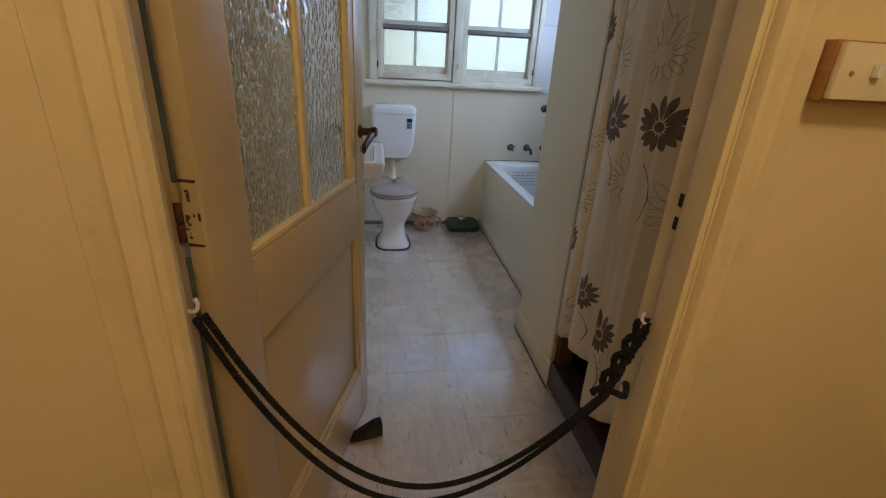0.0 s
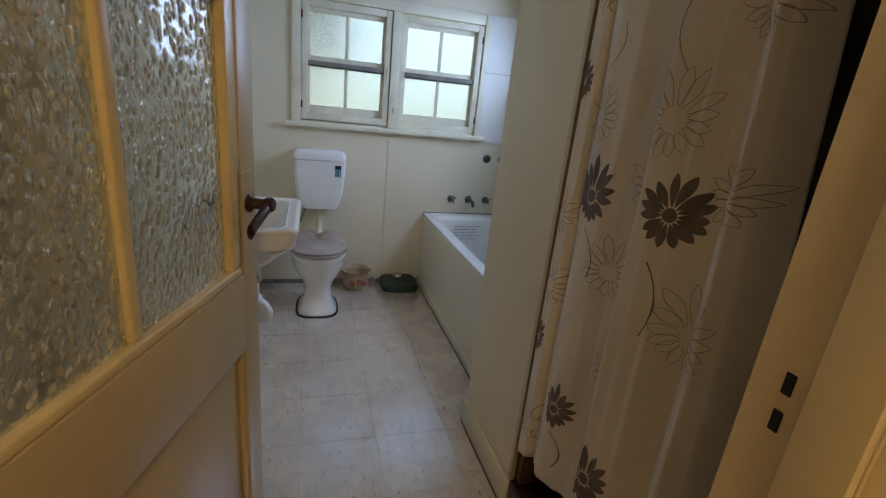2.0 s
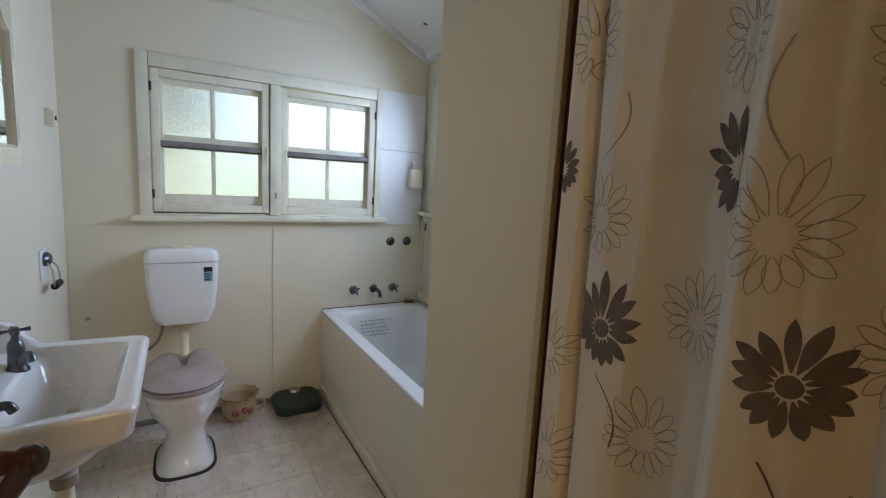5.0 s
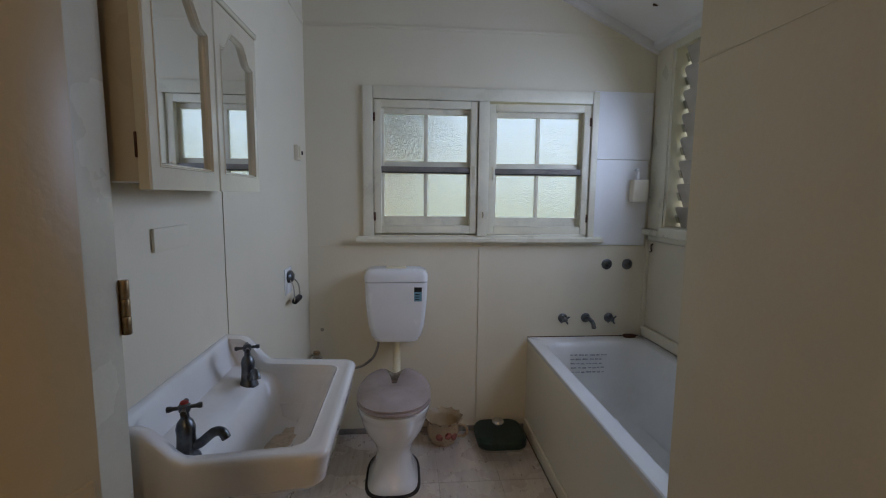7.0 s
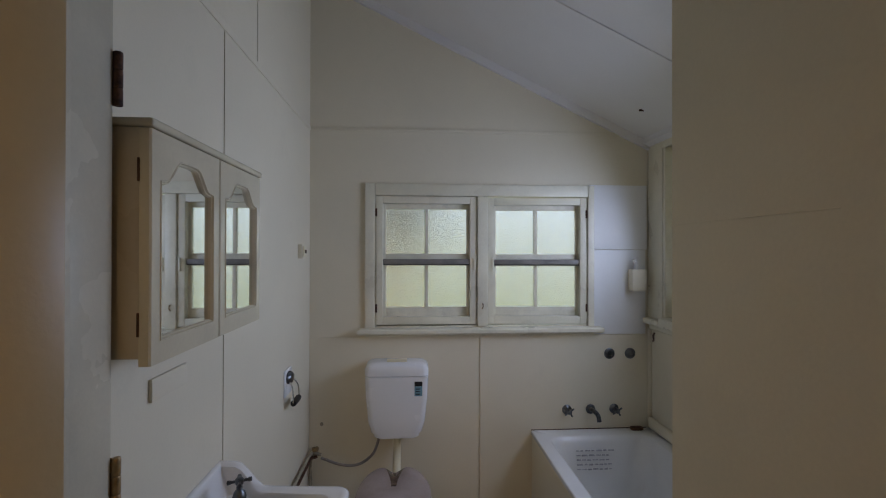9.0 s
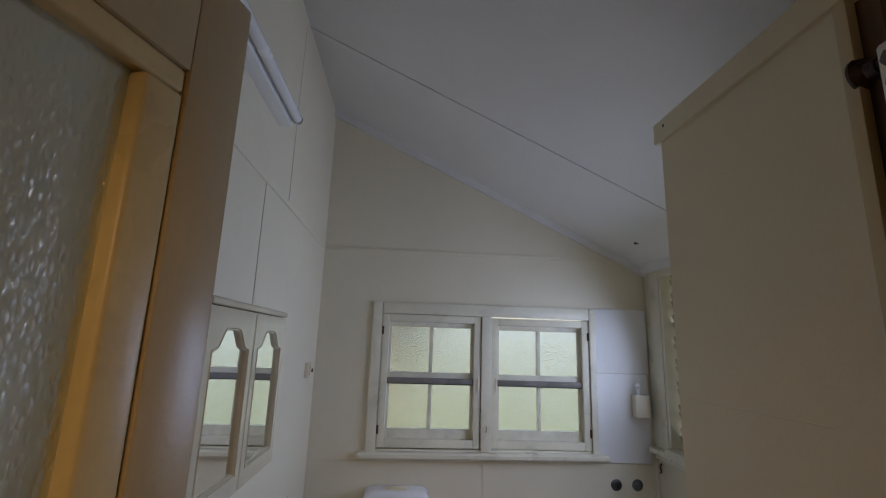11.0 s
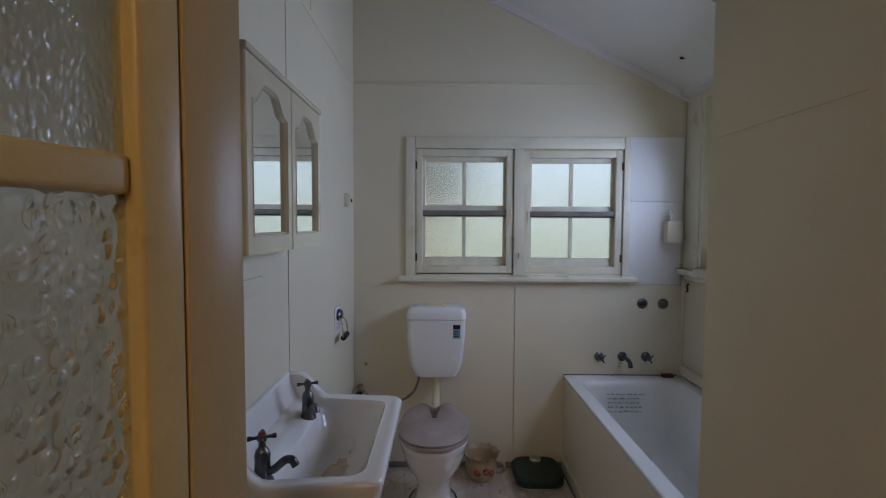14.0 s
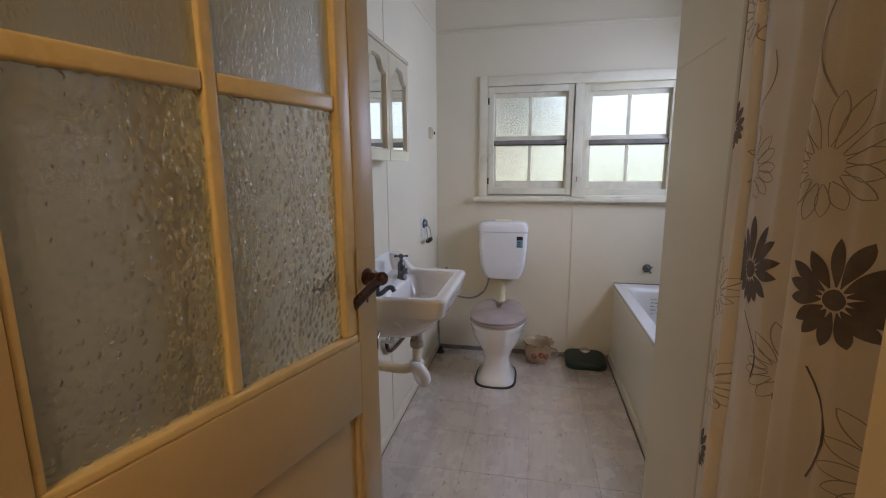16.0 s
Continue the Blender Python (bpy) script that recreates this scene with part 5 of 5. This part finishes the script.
for dy in (-1, 1):
    part("wire", tube([(WS + 0.014, 3.117 + dy * 0.022, 0.970), (WS + 0.034, 3.117 + dy * 0.040, 0.940), (WS + 0.040, 3.117 + dy * 0.048, 0.900), (WS + 0.040, 3.117 + dy * 0.046, 0.874)], 0.0032, 8), M_steel, roll)
part("roller", lathe([(0.006, 0), (0.012, 0.003), (0.0135, 0.012), (0.0135, 0.086), (0.012, 0.095), (0.006, 0.098), (0.0, 0.0985)], 14, (WS + 0.040, 3.068, 0.873), (0, 1, 0)), M_black, roll)
tube_light = thing("tube_light", (XW + 0.04, 2.0, 2.52), "unlit fluorescent batten fitting high on the wall", "light")
part("batten", soft_box(WS, WS + 0.045, 1.29, 2.505, 2.418, 2.463, 0.004), M_plastic, tube_light)
part("tube", lathe([(0.010, 0), (0.016, 0.006), (0.016, 1.18), (0.010, 1.186), (0.0, 1.187)], 16, (WS + 0.066, 1.305, 2.440), (0, 1, 0)), M_plastic, tube_light)
part("end_cap", lathe([(0.018, 0), (0.018, 0.012), (0.014, 0.014), (0.0, 0.0145)], 16, (WS + 0.066, 2.486, 2.440), (0, 1, 0)), M_steel, tube_light)
stub = thing("pipe_stub", (XW + 0.04, 3.47, 0), "dark floor pipe stub in the corner", "pipe")
part("stub", lathe([(0.028, 0), (0.028, 0.008), (0.014, 0.016), (0.012, 0.045), (0.0, 0.047)], 14, (XW + 0.045, 3.45, 0)), M_seal, stub)

# ---- toilet ----
toilet = thing("toilet", (0.125, 3.2, 0), "white toilet with plastic cistern and smoky seat", "toilet")
TX = 0.125


def oval(cx, cy, hx, hyf, hyb, z, p=2.3, n=40):
    out = []
    for k in range(n):
        a = 2 * math.pi * k / n
        c, s = math.cos(a), math.sin(a)
        h = hyb if s > 0 else hyf
        out.append((cx + hx * math.copysign(abs(c) ** (2 / p), c), cy + h * math.copysign(abs(s) ** (2 / p), s), z))
    return out


pan_outside = [oval(TX - 0.005, 3.13, 0.118, 0.148, 0.20, 0.0, 3.2), oval(TX - 0.005, 3.13, 0.118, 0.148, 0.20, 0.012, 3.2), oval(TX - 0.004, 3.13, 0.100, 0.125, 0.19, 0.035, 3.0),
                  oval(TX - 0.002, 3.15, 0.084, 0.115, 0.17, 0.09, 2.6), oval(TX, 3.16, 0.080, 0.115, 0.16, 0.15, 2.3), oval(TX, 3.16, 0.100, 0.140, 0.17, 0.20, 2.2),
                  oval(TX, 3.16, 0.140, 0.180, 0.18, 0.265, 2.2), oval(TX, 3.16, 0.158, 0.198, 0.19, 0.32, 2.2), oval(TX, 3.16, 0.162, 0.203, 0.19, 0.345, 2.2), oval(TX, 3.16, 0.168, 0.208, 0.195, 0.352, 2.2)]
pan_rim = [oval(TX, 3.16, 0.170, 0.210, 0.195, 0.375, 2.2), oval(TX, 3.16, 0.160, 0.200, 0.19, 0.384, 2.2), oval(TX, 3.15, 0.125, 0.155, 0.14, 0.384, 2.2), oval(TX, 3.15, 0.115, 0.145, 0.13, 0.37, 2.2),
                  oval(TX, 3.16, 0.08, 0.09, 0.09, 0.24, 2.0), oval(TX, 3.17, 0.04, 0.05, 0.05, 0.18, 2.0)]
part("pan", loft(pan_outside + pan_rim), M_ceramic, toilet, angle=50)
part("floor_seal", loft([oval(TX - 0.005, 3.13, 0.130, 0.162, 0.21, 0.0, 3.4), oval(TX - 0.005, 3.13, 0.126, 0.158, 0.206, 0.006, 3.4), oval(TX - 0.005, 3.13, 0.10, 0.13, 0.18, 0.008, 3.2)]), M_seal, toilet, "dark sealed edge at the floor")
part("seat", loft([oval(TX, 3.16, 0.170, 0.210, 0.20, 0.385, 2.2), oval(TX, 3.16, 0.175, 0.215, 0.20, 0.390, 2.2), oval(TX, 3.16, 0.174, 0.214, 0.20, 0.400, 2.2), oval(TX, 3.16, 0.165, 0.205, 0.19, 0.404, 2.2),
                   oval(TX, 3.15, 0.115, 0.14, 0.12, 0.403, 2.2), oval(TX, 3.15, 0.112, 0.137, 0.117, 0.386, 2.2)], close_last=False, close_first=False), M_seatlid, toilet)


def lid_point(rho, a):
    """The domed lid, dished along its middle line towards the hinge, where its back edge is notched."""
    c, s = math.cos(a), math.sin(a)
    back = max(0.0, s) * rho
    x = 0.174 * rho * math.copysign(abs(c) ** 0.9, c)
    y = (0.20 if s > 0 else 0.214) * rho * math.copysign(abs(s) ** 0.9, s)
    dish = math.exp(-(x / 0.042) ** 2) * back
    return (TX + x, 3.165 + y - 0.026 * dish, 0.413 + 0.026 * (1 - rho ** 3) + 0.046 * back ** 1.5 - 0.030 * dish)


ANG = [2 * math.pi * k / 48 for k in range(48)]
lid_rings = [[(*lid_point(0.97, a)[:2], 0.4055) for a in ANG], [(*lid_point(1.0, a)[:2], 0.408) for a in ANG]]
lid_rings += [[lid_point(r, a) for a in ANG] for r in (1.0, 0.97, 0.88, 0.74, 0.56, 0.36, 0.16, 0.04)]
seat_lid = part("lid", loft(lid_rings), M_seatlid, toilet, "smoky clear plastic lid", angle=50)
# the flush pipe's dark reflection in the glossy lid, painted as a widening strip
bm = bmesh.new()
strips = []
for k in range(11):
    rho = 0.18 + 0.80 * k / 10
    half = (0.012 + 0.030 * (k / 10) ** 2) / (0.19 * rho)
    strips.append([bm.verts.new(Vector(lid_point(rho, math.pi / 2 + half * u)) + Vector((0, 0, 0.0012))) for u in (-1.0, -0.6, -0.2, 0.2, 0.6, 1.0)])
for a, b in zip(strips, strips[1:]):
    for i in range(5):
        bm.faces.new((a[i], a[i + 1], b[i + 1], b[i]))
part("brown_stain", bm, mat("lid_reflection", (0.17, 0.115, 0.09), 0.08, vary=0.25, scale=40, stain=(0.40, 0.31, 0.29), stain_amount=0.9, stain_scale=35, coat=0.5), seat_lid, "flush pipe's reflection painted brown down the lid's middle")
for dx in (-0.05, 0.05):
    part("hinge", soft_box(TX + dx - 0.012, TX + dx + 0.012, 3.36, 3.385, 0.385, 0.425, 0.005), M_plastic, toilet)
for dx in (-0.085, 0.085):
    part("floor_bolt", lathe([(0.006, 0), (0.005, 0.004), (0.0, 0.005)], 10, (TX + dx - 0.004, 3.06, 0.026), (math.copysign(0.5, dx), -0.4, 0.75)), M_rust, toilet)
cistern = part("cistern", loft([rring(0.130, 3.472, 0.106, 0.070, 0.035, 0.575), rring(0.130, 3.472, 0.116, 0.072, 0.035, 0.580), rring(0.130, 3.472, 0.118, 0.072, 0.035, 0.592), rring(0.130, 3.471, 0.130, 0.073, 0.035, 0.602),
                                rring(0.130, 3.471, 0.146, 0.073, 0.030, 0.660), rring(0.130, 3.470, 0.158, 0.074, 0.028, 0.78), rring(0.130, 3.470, 0.162, 0.074, 0.026, 0.888), rring(0.130, 3.470, 0.158, 0.070, 0.024, 0.890)]), M_plastic, toilet, "white plastic cistern")
lid = part("cistern_lid", loft([rring(0.130, 3.470, 0.160, 0.072, 0.026, 0.8925), rring(0.130, 3.470, 0.164, 0.0745, 0.028, 0.895), rring(0.130, 3.470, 0.164, 0.0745, 0.028, 0.925), rring(0.130, 3.470, 0.156, 0.070, 0.032, 0.945),
                                rring(0.130, 3.472, 0.138, 0.060, 0.032, 0.956), rring(0.130, 3.474, 0.09, 0.04, 0.025, 0.960)]), M_plastic, toilet)
part("flush_button", soft_box(0.078, 0.182, 3.43, 3.475, 0.958, 0.968, 0.004), M_cream_plastic, lid, "yellowed push button")
lab = part("sticker", soft_box(0.222, 0.262, 3.3945, 3.3962, 0.842, 0.866, 0.0004, 1), M_black, cistern, "black and blue water rating sticker")
part("sticker_band", soft_box(0.222, 0.262, 3.3945, 3.3962, 0.792, 0.8415, 0.0004, 1), M_blue, cistern, "pale blue printed band")
for k in range(3):
    part("print_bar", soft_box(0.227, 0.250, 3.3937, 3.3944, 0.800 + 0.013 * k, 0.805 + 0.013 * k, 0.0002, 1), M_black, cistern)
part("flush_pipe", tube([(0.130, 3.475, 0.578), (0.130, 3.475, 0.50), (0.130, 3.46, 0.44), (0.130, 3.40, 0.33)], 0.021, 14), M_cream_plastic, toilet, "cream flush pipe")
part("hose", tube([(0.035, 3.475, 0.578), (0.030, 3.475, 0.53), (0.0, 3.47, 0.465), (-0.07, 3.47, 0.418), (-0.16, 3.47, 0.418), (-0.265, 3.48, 0.452)], 0.007, 8), M_rail, toilet, "braided supply hose")
valve = thing("stop_valve", (-0.300, 3.50, 0.47), "old brass stop valve on the end wall", "valve")
part("body", tube([(-0.300, YN - 0.007, 0.475), (-0.300, YN - 0.04, 0.475), (-0.300, YN - 0.065, 0.475)], 0.012, 12), M_brass, valve)
part("branch", tube([(-0.265, YN - 0.068, 0.468), (-0.300, YN - 0.065, 0.475), (-0.318, YN - 0.05, 0.46), (-0.326, YN - 0.03, 0.40), (-0.330, YN - 0.025, 0.2), (-0.330, YN - 0.025, 0.0)], 0.008, 10), M_pipe, valve)
part("knob", lathe([(0.012, 0), (0.015, 0.004), (0.013, 0.016), (0.0, 0.018)], 12, (-0.300, YN - 0.062, 0.487)), M_brass, valve)

feed = thing("supply_pipe", (XW + 0.02, 3.0, 0.47), "two old brown water pipes along the wall", "pipe")
for k, (dz, dx) in enumerate(((0.0, 0.018), (-0.022, 0.022))):
    part("pipe", tube([(-0.300 + 0.012 * k, YN - 0.055, 0.476 + dz), (-0.318, YN - 0.075, 0.474 + dz), (XW + 0.006 + dx, YN - 0.13, 0.468 + dz), (XW + 0.006 + dx, 3.10, 0.468 + dz), (XW + 0.006 + dx, 2.42, 0.470 + dz), (XW + 0.006 + dx, 2.33 - 0.03 * k, 0.53)], 0.0085, 10), M_pipe if k == 0 else M_rust, feed)
spot = thing("wall_plug", (-0.275, YN - 0.01, 0.60), "small rusty screw plug in the wall", "screw")
part("head", lathe([(0.010, 0), (0.009, 0.003), (0.0, 0.004)], 12, (-0.275, YN - 0.0065, 0.605), (0, -1, 0)), M_pipe, spot)

# ---- chamber pot and bathroom scale on the floor ----
pot = thing("chamber_pot", (0.385, 3.435, 0), "cream flowered chamber pot with scalloped brown rim", "pot")
nseg = 48
prof = [(0.060, 0.0, 0), (0.066, 0.006, 0), (0.064, 0.014, 0), (0.082, 0.04, 0), (0.090, 0.08, 0), (0.086, 0.115, 0), (0.082, 0.135, 0), (0.090, 0.150, 0.5), (0.102, 0.164, 1), (0.101, 0.168, 1), (0.088, 0.152, 0.5),
        (0.078, 0.135, 0), (0.080, 0.08, 0), (0.05, 0.02, 0)]
loops = [[(0.385 + r * (1 + 0.04 * s * math.cos(12 * a)) * math.cos(a), 3.435 + r * (1 + 0.04 * s * math.cos(12 * a)) * math.sin(a), 0.86 * h + 0.006 * s * math.cos(12 * a)) for a in (2 * math.pi * k / nseg for k in range(nseg))]
         for r, h, s in prof]
part("bowl", loft(loops), M_pot, pot, angle=60)
for k in range(12):
    a = 2 * math.pi * (k + 0.5) / 12
    part("rim_spot", lathe([(0.008, 0), (0.006, 0.002), (0.0, 0.0025)], 10, (0.385 + 0.098 * math.cos(a), 3.435 + 0.098 * math.sin(a), 0.135), (math.cos(a) * 0.6, math.sin(a) * 0.6, -0.5)), M_pot_trim, pot)
part("handle", tube([(0.385 + 0.080, 3.405, 0.108), (0.385 + 0.115, 3.395, 0.103), (0.385 + 0.125, 3.392, 0.073), (0.385 + 0.108, 3.397, 0.047), (0.385 + 0.078, 3.408, 0.043)], 0.008, 10), M_pot, pot)
for k, (a, h) in enumerate(((-1.9, 0.075), (-1.35, 0.085), (-0.95, 0.07))):
    d = Vector((math.cos(a), math.sin(a), 0))
    c = Vector((0.385, 3.435, 0.86 * h)) + d * 0.089
    part("rose_print", lathe([(0.020, 0), (0.014, 0.0016), (0.0, 0.002)], 14, c, d), mat("rose_glaze", (0.42, 0.13, 0.10), 0.3, vary=0.3, scale=60, stain=(0.2, 0.2, 0.08), stain_amount=0.7, stain_scale=50), pot, "painted rose")
scale_ = thing("bathroom_scale", (0.70, 3.40, 0), "dark green bathroom scale with a dial window", "scale")
SX, SY = 0.692, 3.405
part("base", loft([rring(SX, SY, 0.115, 0.105, 0.05, 0.0), rring(SX, SY, 0.125, 0.115, 0.055, 0.006), rring(SX, SY, 0.128, 0.118, 0.055, 0.020)]), M_steel, scale_, "dull metal base")
part("platform", loft([rring(SX, SY, 0.126, 0.122, 0.06, 0.0205), rring(SX, SY, 0.132, 0.128, 0.065, 0.030), rring(SX, SY, 0.131, 0.127, 0.065, 0.058), rring(SX, SY, 0.122, 0.118, 0.06, 0.070), rring(SX, SY, 0.08, 0.07, 0.04, 0.074)]), M_scale, scale_)
part("dial", lathe([(0.036, 0), (0.036, 0.010), (0.030, 0.020), (0.020, 0.024), (0.0, 0.025)], 22, (SX + 0.005, SY + 0.075, 0.068)), M_steel, scale_, "domed dial window")

# ---- doorway things ----
wedge = thing("door_wedge", (-0.03, 1.25, 0), "dark worn wooden wedge under the door", "wedge")
W4 = pose(-0.05, 1.262, 0, 0, 0, 12)
bm = prism([(-0.055, 0.0), (0.062, 0.0), (0.062, 0.058), (0.035, 0.050), (-0.055, 0.006)], -0.022, 0.022, "y")
bmesh.ops.bevel(bm, geom=bm.edges[:], offset=0.003, segments=1, affect="EDGES")
bmesh.ops.transform(bm, matrix=W4, verts=bm.verts[:])
part("wedge", bm, M_seal, wedge)

block = thing("light_switch", (0.66, HALL_Y, 1.30), "cream switch plate on a varnished wooden block", "switch")
part("block", soft_box(0.594, 0.78, HALL_Y - 0.032, HALL_Y, 1.245, 1.322, 0.003), M_timber_edge, block, "varnished wooden block")
part("plate", soft_box(0.597, 0.778, HALL_Y - 0.044, HALL_Y - 0.0325, 1.248, 1.319, 0.004), M_cream_plastic, block)
part("rocker", soft_box(0.646, 0.657, HALL_Y - 0.054, HALL_Y - 0.0445, 1.277, 1.294, 0.002), M_plastic, block)
part("screw", lathe([(0.0035, 0), (0.003, 0.001), (0.0, 0.001)], 10, (0.617, HALL_Y - 0.0445, 1.281), (0, -1, 0)), M_brass, block)


def rope_strand(points, r=0.0058, twist=150.0):
    """Three plies wound round one another along a smooth line."""
    pts = [Vector(p) for p in points]
    line = []
    for i in range(len(pts) - 1):
        p0, p1, p2, p3 = pts[max(i - 1, 0)], pts[i], pts[i + 1], pts[min(i + 2, len(pts) - 1)]
        n = max(2, int((p2 - p1).length / 0.004))
        for k in range(n):
            t = k / n
            line.append(0.5 * (2 * p1 + (p2 - p0) * t + (2 * p0 - 5 * p1 + 4 * p2 - p3) * t * t + (3 * p1 - p0 - 3 * p2 + p3) * t ** 3))
    line.append(pts[-1])
    bm, run = bmesh.new(), 0.0
    plies = [[], [], []]
    for i, p in enumerate(line):
        d = (line[min(i + 1, len(line) - 1)] - line[max(i - 1, 0)]).normalized()
        side = d.cross(Vector((0.2, 1, 0.1))).normalized()
        up = side.cross(d)
        run += 0 if i == 0 else (p - line[i - 1]).length
        for k in (0, 1, 2):
            a = twist * 2.0 * run + 2.094 * k
            plies[k].append(p + 0.48 * r * (math.cos(a) * side + math.sin(a) * up))
    for ply in plies:
        tube(ply, r * 0.60, 6, bm, smooth=1)
    return bm


rope = thing("barrier_rope", (0.12, 0.63, 0.5), "black twisted rope hung across the doorway", "rope")
HLx, HLz, HRx, HRz, RY = DX0 + 0.042, 0.905, DX1 - 0.022, 0.840, 0.632


def sag(x0, z0, x1, z1, low, n=14, y=RY, dy=0.0):
    out = []
    for i in range(n + 1):
        u = i / n
        z = z0 + (z1 - z0) * u - 4 * low * u * (1 - u) * (1 + 0.35 * (0.5 - u))
        out.append((x0 + (x1 - x0) * u, y + dy * math.sin(math.pi * u), z))
    return out


part("strand", rope_strand(sag(HLx + 0.004, HLz - 0.01, HRx - 0.075, 0.69, 0.300)), M_rope, rope)
part("strand", rope_strand(sag(HLx - 0.006, HLz - 0.012, HRx - 0.075, 0.69, 0.345, dy=0.012, y=RY - 0.008)), M_rope, rope)
for k in range(3):
    pts = []
    for i in range(13):
        u = i / 12
        a = 9 * u + 2.1 * k
        pts.append((HRx - 0.080 + 0.082 * u + 0.010 * math.cos(a), RY + 0.030 * u + 0.010 * math.sin(a), 0.69 + 0.145 * u + 0.006 * math.sin(a)))
    part("knotted_end", rope_strand(pts, 0.0075), M_rope, rope)
part("knotted_end", rope_strand([(HRx - 0.06, RY, 0.71), (HRx - 0.03, RY - 0.01, 0.70), (HRx - 0.02, RY + 0.01, 0.715)], 0.007), M_rope, rope)
for x, y, z, d, words in ((DX0 + 0.004, RY, 0.905, 1, "white hook on the hinge jamb"), (DX1 - 0.004, 0.664, 0.838, -1, "white hook on the lock jamb")):
    hk = thing("cup_hook", (x, y, z), words, "hook", "rope hooks")
    if d > 0:
        x += 0.014
    part("hook", tube([(x, y, z), (x + d * 0.012, y, z - 0.004), (x + d * 0.019, y, z - 0.001), (x + d * 0.022, y, z + 0.010), (x + d * 0.019, y, z + 0.018)], 0.0035, 10), M_plastic, hk)

# ---- floor tiles, last ----
PITCH, TX0, TY0 = 0.2925, 0.042, 1.609
tile_bm = bmesh.new()
box(tile_bm, -PITCH / 2 + 0.0005, PITCH / 2 - 0.0005, -PITCH / 2 + 0.0005, PITCH / 2 - 0.0005, -0.006, 0.0)
tile_mesh = bpy.data.meshes.new("tile")
tile_bm.to_mesh(tile_mesh)
tile_bm.free()
tile_mesh.materials.append(M_tile)
for i in range(-2, 6):
    for j in range(-4, 7):
        x0, x1 = max(XW, TX0 + i * PITCH), min(XE, TX0 + (i + 1) * PITCH)
        y0, y1 = max(YS - 0.1, TY0 + j * PITCH), min(YN, TY0 + (j + 1) * PITCH)
        if x1 - x0 < 0.02 or y1 - y0 < 0.02:
            continue
        t_ = new("tile", tile_mesh)
        t_.scale = ((x1 - x0) / PITCH, (y1 - y0) / PITCH, 1)
        t_.location = ((x0 + x1) / 2, (y0 + y1) / 2, random.uniform(-0.0006, 0.0))
        t_.parent = floor
